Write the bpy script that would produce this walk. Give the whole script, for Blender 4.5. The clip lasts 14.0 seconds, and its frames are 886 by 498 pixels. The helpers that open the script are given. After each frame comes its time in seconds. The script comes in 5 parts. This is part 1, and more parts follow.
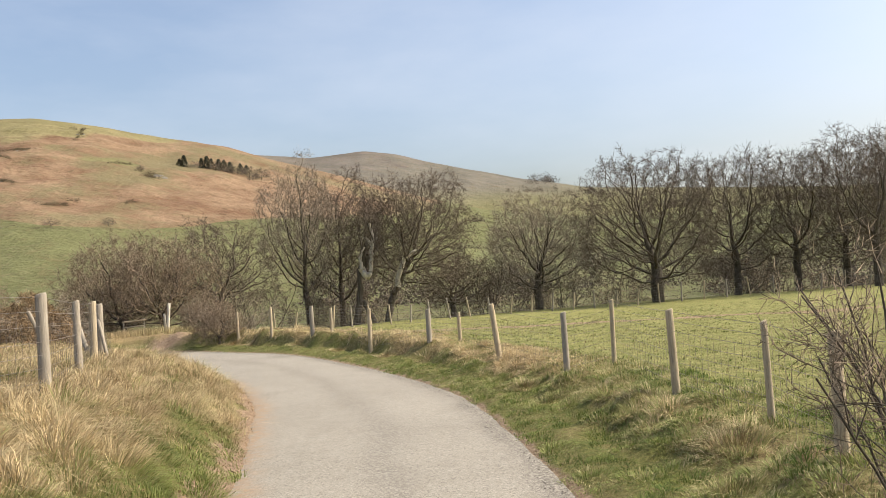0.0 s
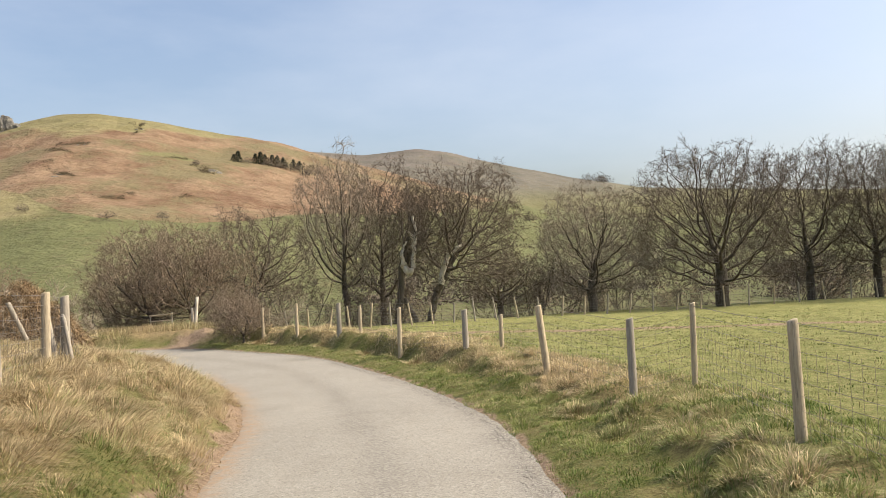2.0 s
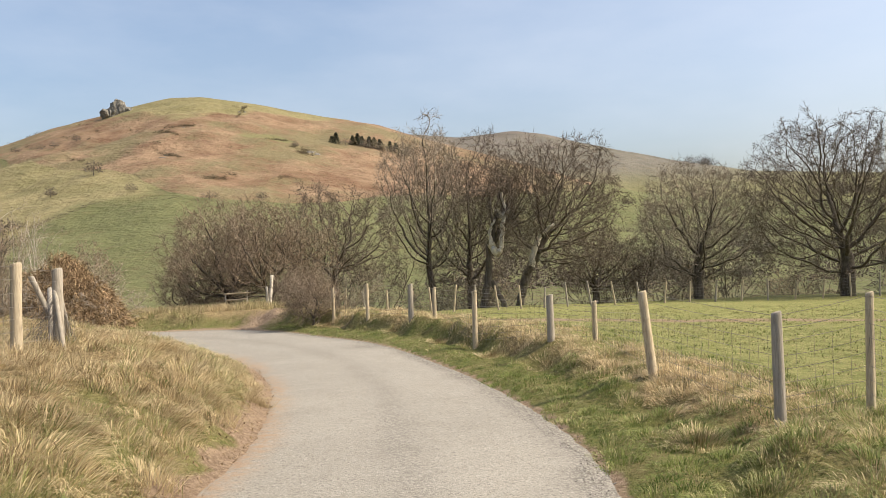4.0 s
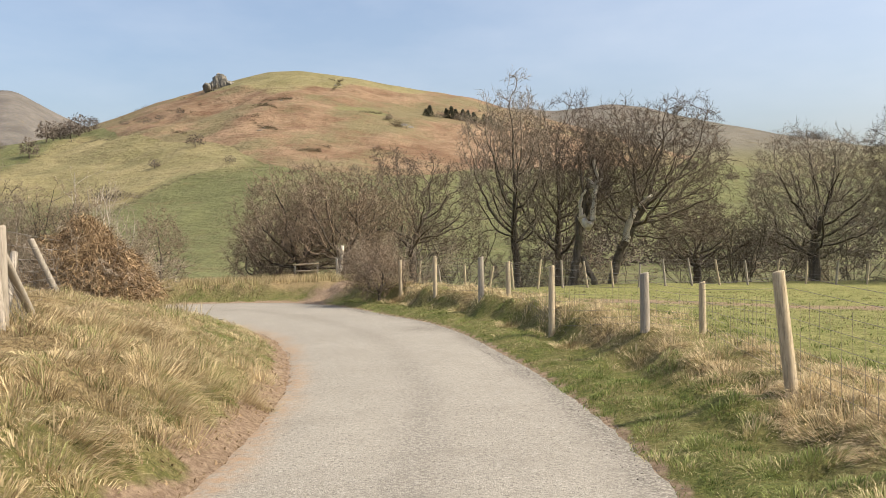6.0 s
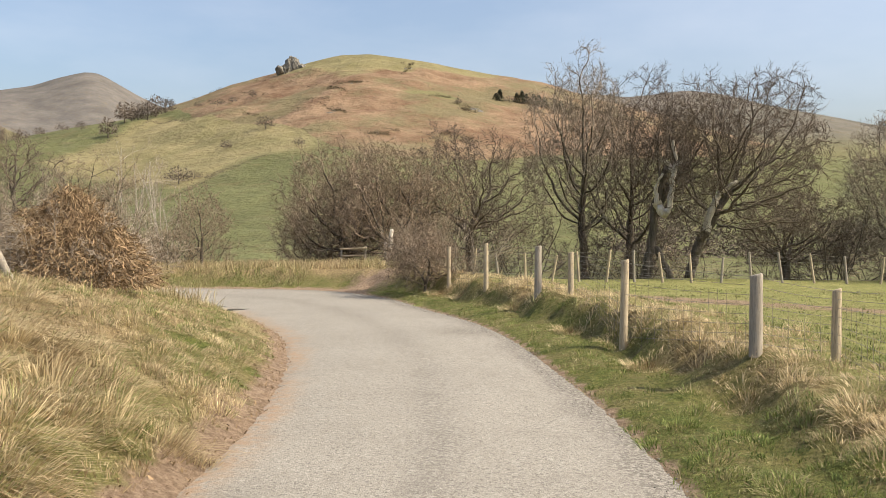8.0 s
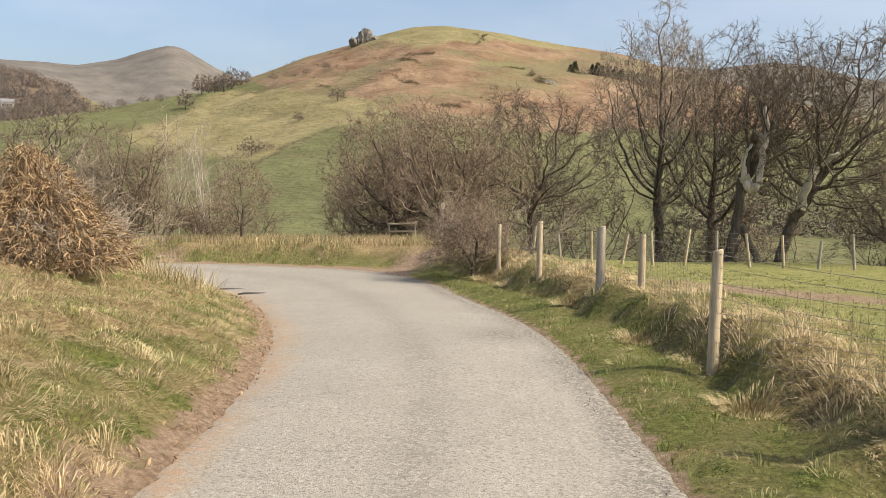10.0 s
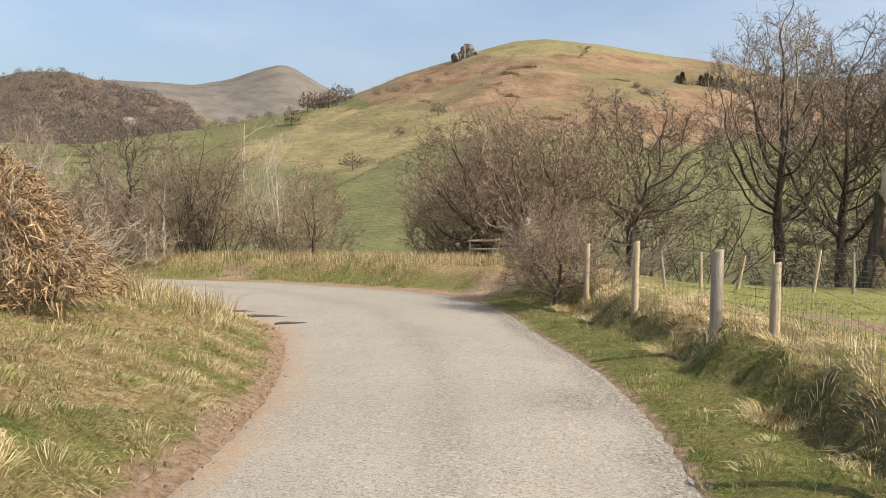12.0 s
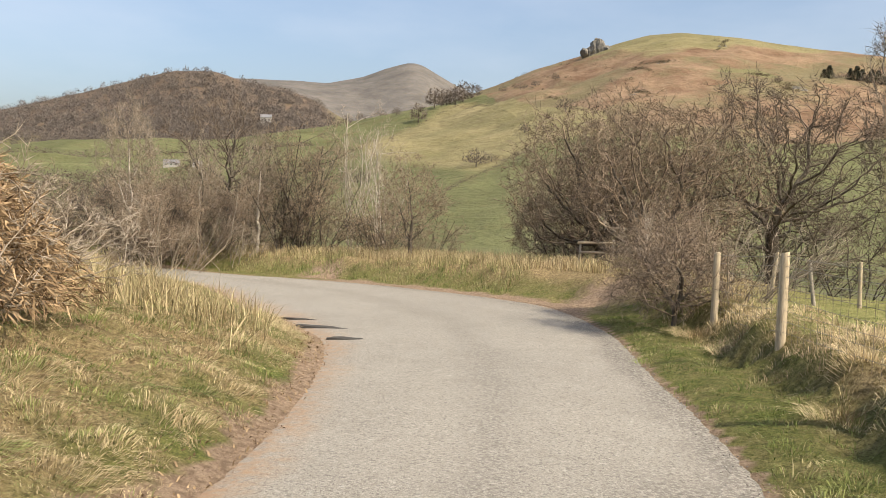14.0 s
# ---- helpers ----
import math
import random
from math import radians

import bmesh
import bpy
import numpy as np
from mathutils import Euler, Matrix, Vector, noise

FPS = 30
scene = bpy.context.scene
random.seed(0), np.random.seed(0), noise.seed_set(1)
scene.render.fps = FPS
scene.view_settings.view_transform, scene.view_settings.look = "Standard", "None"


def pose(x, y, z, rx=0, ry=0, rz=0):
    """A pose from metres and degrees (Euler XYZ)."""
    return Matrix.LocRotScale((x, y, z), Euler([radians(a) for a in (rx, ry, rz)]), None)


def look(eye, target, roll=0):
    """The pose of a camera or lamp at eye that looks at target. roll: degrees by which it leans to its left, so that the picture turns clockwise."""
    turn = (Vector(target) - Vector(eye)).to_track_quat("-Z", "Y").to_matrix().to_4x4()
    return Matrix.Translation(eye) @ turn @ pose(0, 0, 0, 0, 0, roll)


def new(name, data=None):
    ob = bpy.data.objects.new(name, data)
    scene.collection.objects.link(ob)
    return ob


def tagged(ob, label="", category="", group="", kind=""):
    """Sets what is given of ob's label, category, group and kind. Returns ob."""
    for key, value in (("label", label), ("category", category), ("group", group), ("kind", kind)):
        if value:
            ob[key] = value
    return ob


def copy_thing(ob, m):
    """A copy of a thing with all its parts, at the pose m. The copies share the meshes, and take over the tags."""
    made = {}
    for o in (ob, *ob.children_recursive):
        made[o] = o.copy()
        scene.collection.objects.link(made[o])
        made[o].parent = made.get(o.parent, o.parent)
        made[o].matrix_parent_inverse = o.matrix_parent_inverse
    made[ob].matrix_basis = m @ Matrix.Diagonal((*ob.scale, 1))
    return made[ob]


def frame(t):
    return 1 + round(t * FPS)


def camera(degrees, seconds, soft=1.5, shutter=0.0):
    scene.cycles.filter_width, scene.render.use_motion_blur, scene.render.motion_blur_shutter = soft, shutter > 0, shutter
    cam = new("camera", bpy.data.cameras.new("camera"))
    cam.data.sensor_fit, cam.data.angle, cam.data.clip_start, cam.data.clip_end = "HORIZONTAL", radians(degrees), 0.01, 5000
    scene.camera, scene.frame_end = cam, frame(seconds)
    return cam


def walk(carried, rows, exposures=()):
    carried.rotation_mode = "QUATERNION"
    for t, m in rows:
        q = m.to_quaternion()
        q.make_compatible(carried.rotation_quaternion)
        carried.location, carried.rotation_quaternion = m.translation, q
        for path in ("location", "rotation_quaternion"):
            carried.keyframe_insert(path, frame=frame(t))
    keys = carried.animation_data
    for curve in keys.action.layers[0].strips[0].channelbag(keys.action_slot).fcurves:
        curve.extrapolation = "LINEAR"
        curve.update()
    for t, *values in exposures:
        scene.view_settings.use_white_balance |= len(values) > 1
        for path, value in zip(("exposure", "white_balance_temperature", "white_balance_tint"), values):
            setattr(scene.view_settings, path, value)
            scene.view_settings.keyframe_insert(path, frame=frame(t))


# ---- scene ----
cam = camera(56.6, 14.0, 0.5)
PATH = [
    (0, (-0.117, 0.027, 1.854), (-0.103, 2.027, 1.892), -3.8),
    (0.5, (-0.024, 0.789, 1.814), (-0.031, 2.789, 1.849), -4.1),
    (1, (0.021, 1.511, 1.781), (-0.017, 3.51, 1.817), -4.0),
    (1.5, (0.088, 2.17, 1.744), (0.013, 4.168, 1.783), -3.5),
    (2, (0.118, 2.829, 1.727), (0.007, 4.826, 1.769), -2.8),
    (2.5, (0.176, 3.487, 1.696), (0.02, 5.481, 1.741), -2.4),
    (3, (0.207, 4.21, 1.669), (-0.001, 6.199, 1.709), -2.3),
    (3.5, (0.213, 4.868, 1.619), (-0.059, 6.849, 1.649), -2.2),
    (4, (0.194, 5.586, 1.587), (-0.149, 7.556, 1.597), -2.0),
    (4.2, (0.169, 5.85, 1.559), (-0.199, 7.815, 1.558), -1.9),
    (6.5, (0.006, 9.077, 1.433), (-0.602, 10.982, 1.383), -0.9),
    (7, (-0.162, 9.793, 1.421), (-0.808, 11.685, 1.37), -0.6),
    (9.3, (-0.756, 12.903, 1.334), (-1.571, 14.725, 1.203), 0.5),
    (9.5, (-0.841, 13.217, 1.333), (-1.671, 15.032, 1.196), 0.5),
    (10, (-0.977, 13.864, 1.345), (-1.854, 15.655, 1.202), 0.7),
    (10.5, (-1.165, 14.525, 1.324), (-2.095, 16.29, 1.189), 0.8),
    (11, (-1.363, 15.218, 1.314), (-2.346, 16.955, 1.19), 0.6),
    (11.5, (-1.572, 15.867, 1.32), (-2.607, 17.575, 1.207), 0.7),
    (12, (-1.792, 16.52, 1.311), (-2.884, 18.192, 1.2), 0.8),
    (12.5, (-2.008, 17.144, 1.302), (-3.163, 18.772, 1.187), 0.9),
    (13, (-2.261, 17.767, 1.3), (-3.48, 19.349, 1.179), 1.4),
    (13.5, (-2.527, 18.352, 1.289), (-3.805, 19.885, 1.164), 1.6),
    (14, (-2.791, 18.93, 1.275), (-4.122, 20.419, 1.151), 1.7),
]
walk(cam, [(t, look(eye, target, roll)) for t, eye, target, roll in PATH])

# ---- light and sky ----
SUN_AZ, SUN_EL = 84.0, 45.0      # degrees clockwise from +y, degrees above the horizon
sun_dir = Vector((math.sin(radians(SUN_AZ)) * math.cos(radians(SUN_EL)), math.cos(radians(SUN_AZ)) * math.cos(radians(SUN_EL)), math.sin(radians(SUN_EL))))
sun = new("sun", bpy.data.lights.new("sun", "SUN"))
sun.data.energy, sun.data.angle, sun.data.color = 4.8, radians(0.7), (1.0, 0.895, 0.71)
sun.matrix_world = look(sun_dir * 100, (0, 0, 0))

world = bpy.data.worlds.new("sky")
scene.world = world
world.use_nodes = True
wn = world.node_tree.nodes
wn.clear()
sky = wn.new("ShaderNodeTexSky")
sky.sky_type, sky.sun_disc = "NISHITA", False
sky.sun_elevation, sky.sun_rotation = radians(SUN_EL), radians(SUN_AZ)
sky.altitude, sky.air_density, sky.dust_density, sky.ozone_density = 200, 1.0, 5.0, 1.0
scene.view_settings.exposure = 0.27
back = wn.new("ShaderNodeBackground")
back.inputs["Strength"].default_value = 0.175
wout = wn.new("ShaderNodeOutputWorld")
# thin high cloud, a veil over the whole sky
wco = wn.new("ShaderNodeTexCoord")
wmap = wn.new("ShaderNodeMapping")
wmap.inputs["Scale"].default_value = (1.0, 1.0, 3.0)
veil = wn.new("ShaderNodeTexNoise")
veil.inputs["Scale"].default_value, veil.inputs["Detail"].default_value, veil.inputs["Roughness"].default_value = 2.3, 7, 0.55
span = wn.new("ShaderNodeMapRange")
for key, val in (("From Min", 0.42), ("From Max", 0.8), ("To Min", 0.05), ("To Max", 0.4)):
    span.inputs[key].default_value = val
wmix = wn.new("ShaderNodeMix")
wmix.data_type = "RGBA"
wmix.inputs[7].default_value = (4.3, 4.5, 4.95, 1)
wl = world.node_tree.links
wl.new(wco.outputs["Generated"], wmap.inputs["Vector"])
wl.new(wmap.outputs[0], veil.inputs["Vector"])
wl.new(veil.outputs["Fac"], span.inputs["Value"])
wl.new(span.outputs[0], wmix.inputs[0])
wl.new(sky.outputs[0], wmix.inputs[6])
wl.new(wmix.outputs[2], back.inputs["Color"])
world.node_tree.links.new(back.outputs[0], wout.inputs["Surface"])


# ---- materials ----
class Mat:
    """A small builder of node materials."""

    def __init__(self, name, rough=0.9, spec=0.2):
        self.m = bpy.data.materials.new(name)
        self.m.use_nodes = True
        self.t = self.m.node_tree
        self.b = self.t.nodes["Principled BSDF"]
        self.b.inputs["Roughness"].default_value = rough
        self.b.inputs["Specular IOR Level"].default_value = spec
        self.co = self.t.nodes.new("ShaderNodeTexCoord").outputs["Object"]

    def put(self, a, b):
        self.t.links.new(a, b)

    def noise(self, scale, detail=4, rough=0.6, stretch=None, dist=0.0):
        n = self.t.nodes.new("ShaderNodeTexNoise")
        n.inputs["Scale"].default_value, n.inputs["Detail"].default_value = scale, detail
        n.inputs["Roughness"].default_value, n.inputs["Distortion"].default_value = rough, dist
        co = self.co
        if stretch:
            mp = self.t.nodes.new("ShaderNodeMapping")
            mp.inputs["Scale"].default_value = stretch
            self.put(co, mp.inputs["Vector"])
            co = mp.outputs[0]
        self.put(co, n.inputs["Vector"])
        return n.outputs["Fac"]

    def voronoi(self, scale, out="Distance", feature="F1"):
        n = self.t.nodes.new("ShaderNodeTexVoronoi")
        n.feature = feature
        n.inputs["Scale"].default_value = scale
        self.put(self.co, n.inputs["Vector"])
        return n.outputs[out]

    def attr(self, name):
        n = self.t.nodes.new("ShaderNodeAttribute")
        n.attribute_name = name
        return n.outputs["Fac"]

    def info(self, what="Random"):
        return self.t.nodes.new("ShaderNodeObjectInfo").outputs[what]

    def island(self):
        return self.t.nodes.new("ShaderNodeNewGeometry").outputs["Random Per Island"]

    def span(self, v, lo, hi, a=0.0, b=1.0):
        n = self.t.nodes.new("ShaderNodeMapRange")
        for k, x in zip(("From Min", "From Max", "To Min", "To Max"), (lo, hi, a, b)):
            n.inputs[k].default_value = x
        self.put(v, n.inputs["Value"])
        return n.outputs[0]

    def math(self, op, a, b):
        n = self.t.nodes.new("ShaderNodeMath")
        n.operation = op
        for k, v in enumerate((a, b)):
            if isinstance(v, (int, float)):
                n.inputs[k].default_value = v
            else:
                self.put(v, n.inputs[k])
        return n.outputs[0]

    def mix(self, fac, a, b, mode="MIX"):
        n = self.t.nodes.new("ShaderNodeMix")
        n.data_type, n.blend_type = "RGBA", mode
        for k, v in ((0, fac), (6, a), (7, b)):
            if isinstance(v, (int, float)):
                n.inputs[k].default_value = v
            elif isinstance(v, tuple):
                n.inputs[k].default_value = (*v, 1)
            else:
                self.put(v, n.inputs[k])
        return n.outputs[2]

    def color(self, c):
        if isinstance(c, tuple):
            self.b.inputs["Base Color"].default_value = (*c, 1)
        else:
            self.put(c, self.b.inputs["Base Color"])
        return self

    def thin(self, c, share=0.45):
        """Lets light through, as thin leaves do."""
        t = self.t.nodes.new("ShaderNodeBsdfTranslucent")
        x = self.t.nodes.new("ShaderNodeMixShader")
        x.inputs[0].default_value = share
        self.put(c, t.inputs["Color"])
        self.put(self.b.outputs[0], x.inputs[1])
        self.put(t.outputs[0], x.inputs[2])
        self.put(x.outputs[0], self.t.nodes["Material Output"].inputs["Surface"])
        return self.color(c)

    def bump(self, h, strength=0.5, dist=0.02):
        n = self.t.nodes.new("ShaderNodeBump")
        n.inputs["Strength"].default_value, n.inputs["Distance"].default_value = strength, dist
        self.put(h, n.inputs["Height"])
        self.put(n.outputs[0], self.b.inputs["Normal"])
        return self


# lane asphalt: pale, worn, with chippings and darker patches
m = Mat("worn_asphalt", 0.92, 0.25)
c = m.mix(m.span(m.noise(0.55, 5), 0.3, 0.72), (0.232, 0.211, 0.176), (0.29, 0.265, 0.222))
c = m.mix(m.span(m.noise(75, 2), 0.42, 0.72), c, (0.39, 0.362, 0.312))
c = m.mix(m.span(m.noise(38, 3, 0.75), 0.54, 0.62, 0, 0.7), c, (0.115, 0.104, 0.09))
c = m.mix(m.span(m.noise(26, 3, 0.75), 0.57, 0.66, 0, 0.7), c, (0.43, 0.40, 0.345))
c = m.mix(m.span(m.noise(0.9, 7, 0.8), 0.52, 0.60, 0, 0.16), c, (0.185, 0.166, 0.138))
c = m.mix(m.span(m.voronoi(60, "Color"), 0.0, 0.24, 0.75, 0), c, (0.15, 0.14, 0.13))
c = m.mix(m.span(m.noise(2.6, 7, 0.8), 0.55, 0.62, 0, 0.34), c, (0.20, 0.182, 0.155))
c = m.mix(m.math("MULTIPLY", m.attr("grit"), m.span(m.noise(30, 3, 0.7), 0.46, 0.55)), c, (0.15, 0.135, 0.115))
c = m.mix(m.math("MULTIPLY", m.attr("soil"), m.span(m.noise(9, 5, 0.7), 0.35, 0.62, 0, 0.85)), c, (0.34, 0.22, 0.13))
ROAD = m.color(c).bump(m.math("ADD", m.noise(90, 3), m.math("MULTIPLY", m.noise(9, 4), 0.8)), 0.7, 0.012).m

# near ground: turf, dry grass, bare soil
m = Mat("turf", 0.95, 0.1)
g = m.mix(m.span(m.noise(16, 6, 0.8), 0.38, 0.62), (0.065, 0.09, 0.018), (0.21, 0.225, 0.065))
d = m.mix(m.span(m.noise(17, 6, 0.8), 0.38, 0.62), (0.16, 0.11, 0.055), (0.46, 0.355, 0.19))
fd = m.mix(m.span(m.noise(1.3, 6, 0.75), 0.35, 0.66), (0.185, 0.2, 0.06), (0.325, 0.32, 0.12))
fd = m.mix(m.span(m.noise(3.2, 5, 0.75), 0.5, 0.64, 0, 0.6), fd, (0.12, 0.14, 0.04))
fd = m.mix(m.span(m.noise(11, 4, 0.7), 0.5, 0.66, 0, 0.85), fd, (0.44, 0.37, 0.18))
c = m.mix(m.span(m.math("ADD", m.attr("dry"), m.math("MULTIPLY", m.noise(2.2, 5), 0.9)), 0.6, 1.15), g, d)
c = m.mix(m.attr("field"), c, fd)
e = m.mix(m.span(m.noise(14, 5, 0.7), 0.35, 0.65), (0.2, 0.138, 0.092), (0.42, 0.31, 0.215))
# dark flecks painted in as the shaded gaps between blades
c = m.mix(m.span(m.noise(45, 4, 0.8), 0.5, 0.66, 0, 0.75), c, (0.05, 0.04, 0.02))
e = m.mix(m.span(m.noise(60, 4, 0.8), 0.55, 0.66, 0, 0.6), e, (0.11, 0.075, 0.05))
c = m.mix(m.span(m.math("ADD", m.attr("earth"), m.math("MULTIPLY", m.noise(5, 5, 0.7), 0.7)), 0.75, 1.0), c, e)
TURF = m.color(c).bump(m.math("ADD", m.noise(30, 5, 0.8), m.noise(6, 3)), 1.0, 0.05).m

# hills: bracken, pasture, rough grass, woodland floor, far moor greyed for haze
m = Mat("hillside", 0.95, 0.1)
br = m.mix(m.span(m.noise(0.05, 8, 0.72), 0.38, 0.62), (0.155, 0.092, 0.056), (0.275, 0.19, 0.122))
br = m.mix(m.span(m.noise(0.016, 8, 0.75), 0.48, 0.57, 0, 0.9), br, (0.165, 0.142, 0.077))
pa = m.mix(m.span(m.noise(0.03, 7, 0.7), 0.35, 0.65), (0.096, 0.102, 0.044), (0.155, 0.158, 0.072))
ta = m.mix(m.span(m.noise(0.04, 7, 0.7), 0.35, 0.65), (0.178, 0.158, 0.074), (0.265, 0.225, 0.118))
# distance haze is mixed into this grey moor colour
hazed = m.mix(m.span(m.noise(0.02, 7, 0.7), 0.35, 0.65), (0.098, 0.092, 0.09), (0.18, 0.162, 0.152))
c = m.mix(m.attr("tan"), pa, ta)
c = m.mix(m.span(m.math("ADD", m.attr("bracken"), m.math("MULTIPLY", m.noise(0.03, 6, 0.7), 0.8)), 0.8, 1.0), c, br)
c = m.mix(m.attr("moor_haze"), c, hazed)
c = m.mix(m.attr("wood"), c, (0.13, 0.095, 0.07))
c = m.mix(m.span(m.noise(0.3, 6, 0.8), 0.53, 0.66, 0, 0.6), c, (0.088, 0.074, 0.04))
c = m.mix(m.span(m.noise(0.11, 7, 0.8), 0.55, 0.66, 0, 0.3), c, (0.25, 0.21, 0.135))
c = m.mix(m.span(m.noise(0.075, 7, 0.75, None, 1.5), 0.54, 0.62, 0, 0.4), c, (0.15, 0.115, 0.06))
HILL = m.color(c).bump(m.math("ADD", m.noise(0.12, 6, 0.7), m.math("MULTIPLY", m.noise(0.6, 3), 0.3)), 0.9, 2.0).m

# timber of posts: weathered grey and newer pale wood
def timber(name, a, b):
    m = Mat(name, 0.85, 0.2)
    c = m.mix(m.span(m.noise(9, 6, 0.7, (6, 6, 0.5)), 0.35, 0.65), a, b)
    c = m.mix(m.span(m.noise(40, 3, 0.7, (3, 3, 0.15)), 0.55, 0.68, 0, 0.7), c, (0.09, 0.075, 0.06))
    c = m.mix(m.span(m.info(), 0, 1, 0, 0.3), c, (0.23, 0.205, 0.17))
    return m.color(c).bump(m.noise(50, 4, 0.7, (3, 3, 0.12)), 0.6, 0.006).m


POST = timber("weathered_post", (0.36, 0.285, 0.185), (0.56, 0.465, 0.325))
GREYPOST = timber("grey_post", (0.25, 0.215, 0.17), (0.43, 0.38, 0.31))

m = Mat("fence_wire", 0.55, 0.5)
m.b.inputs["Metallic"].default_value = 0.7
WIRE = m.color(m.mix(m.noise(30), (0.16, 0.14, 0.12), (0.28, 0.25, 0.22))).m


def bark(name, a, b, moss=0.0):
    m = Mat(name, 0.9, 0.15)
    c = m.mix(m.span(m.noise(3.0, 6, 0.75, (3, 3, 0.8)), 0.36, 0.64), a, b)
    if moss:
        c = m.mix(m.span(m.noise(1.1, 5, 0.7), 0.5, 0.68, 0, moss), c, (0.11, 0.115, 0.05))
    return m.color(c).bump(m.noise(14, 4, 0.7, (2, 2, 0.5)), 0.8, 0.03).m


BARK = bark("oak_bark", (0.06, 0.05, 0.04), (0.145, 0.122, 0.096), 0.4)
PALEBARK = bark("pale_dead_wood", (0.42, 0.38, 0.31), (0.66, 0.6, 0.5))
BIRCH = bark("birch_bark", (0.32, 0.28, 0.23), (0.56, 0.5, 0.42))


def twig(name, a, b):
    m = Mat(name, 0.85, 0.2)
    return m.color(m.mix(m.island(), a, b)).m


TWIG = twig("oak_twig", (0.075, 0.058, 0.044), (0.19, 0.15, 0.112))
THORN = twig("thorn_twig", (0.09, 0.066, 0.048), (0.34, 0.262, 0.185))
PALETIP = twig("ash_twig", (0.13, 0.105, 0.078), (0.36, 0.3, 0.23))
PALETWIG = twig("pale_twig", (0.22, 0.18, 0.13), (0.38, 0.32, 0.25))

# ---- plan of the ground ----
LEFT_EDGE = [(-0.9, -12), (-1.35, 0), (-2.15, 7.5), (-2.9, 11.6), (-3.4, 14), (-4.5, 17.2), (-6.2, 20.4), (-8.1, 23), (-10.8, 25.7), (-12.9, 26.9), (-15.4, 27.9), (-18, 29.1), (-22.5, 30.4), (-38, 31.0)]
RIGHT_EDGE = [(2.2, -12), (1.25, 0), (0.85, 6.8), (0.41, 11.7), (-0.15, 14.5), (-1.3, 17.6), (-2.65, 20.5), (-4.05, 23.1), (-5.3, 24.9), (-6.8, 26.8), (-8.9, 29.5), (-11.2, 31.7), (-13.2, 32.8), (-17.5, 33.6), (-21.6, 33.6), (-25, 33.3), (-38, 34.2)]


def spline(pts, per=6):
    p = np.array([2 * np.array(pts[0]) - np.array(pts[1]), *map(np.array, pts), 2 * np.array(pts[-1]) - np.array(pts[-2])], float)
    out = []
    for i in range(1, len(p) - 2):
        for k in range(per):
            t = k / per
            a, b, c_, d_ = p[i - 1:i + 3]
            out.append(0.5 * (2 * b + (c_ - a) * t + (2 * a - 5 * b + 4 * c_ - d_) * t * t + (3 * b - a - 3 * c_ + d_) * t ** 3))
    out.append(p[-2])
    return np.array(out)


LE, RE = spline(LEFT_EDGE), spline(RIGHT_EDGE)


def side_dist(line, x, y):
    """Distance to a line, positive on its left."""
    best, sgn = np.full(x.shape, 1e9), np.ones(x.shape)
    for a, b in zip(line[:-1], line[1:]):
        d = b - a
        t = np.clip(((x - a[0]) * d[0] + (y - a[1]) * d[1]) / (d @ d), 0, 1)
        dx, dy = x - a[0] - t * d[0], y - a[1] - t * d[1]
        q = np.hypot(dx, dy)
        s = np.sign(d[0] * dy - d[1] * dx)
        near = q < best - 1e-9
        best, sgn = np.where(near, q, best), np.where(near, s, sgn)
    return best * sgn


def smooth(a, b, v):
    t = np.clip((v - a) / (b - a), 0, 1)
    return t * t * (3 - 2 * t)


def lump(x, y, scale, seed=0.0):
    """Cheap smooth noise from sines, about -1 to 1."""
    x, y = x / scale + seed * 3.7, y / scale - seed * 1.9
    return (np.sin(1.7 * x + 1.3 * np.sin(1.1 * y + seed)) * np.cos(1.9 * y + 0.9 * np.sin(1.3 * x)) + 0.6 * np.sin(3.1 * x - 2.3 * y + seed) * np.cos(2.7 * y + 1.1 * x)
            + 0.35 * np.sin(6.3 * x + 2.0 * np.sin(4.1 * y)) * np.cos(5.7 * y - seed)) / 1.6


def road_z(x, y):
    z = np.where(y < 13, 0.2 - 0.04 * y, -0.32 - 0.012 * (y - 13))
    z = 0.5 * z + 0.25 * np.where(y + 2 < 13, 0.2 - 0.04 * (y + 2), -0.32 - 0.012 * (y - 11)) + 0.25 * np.where(y - 2 < 13, 0.2 - 0.04 * (y - 2), -0.32 - 0.012 * (y - 15))
    return z - 0.035 * np.clip(-x - 5, 0, 25)


CX, CY, EYE_Z = -1.0, 10.0, 1.45
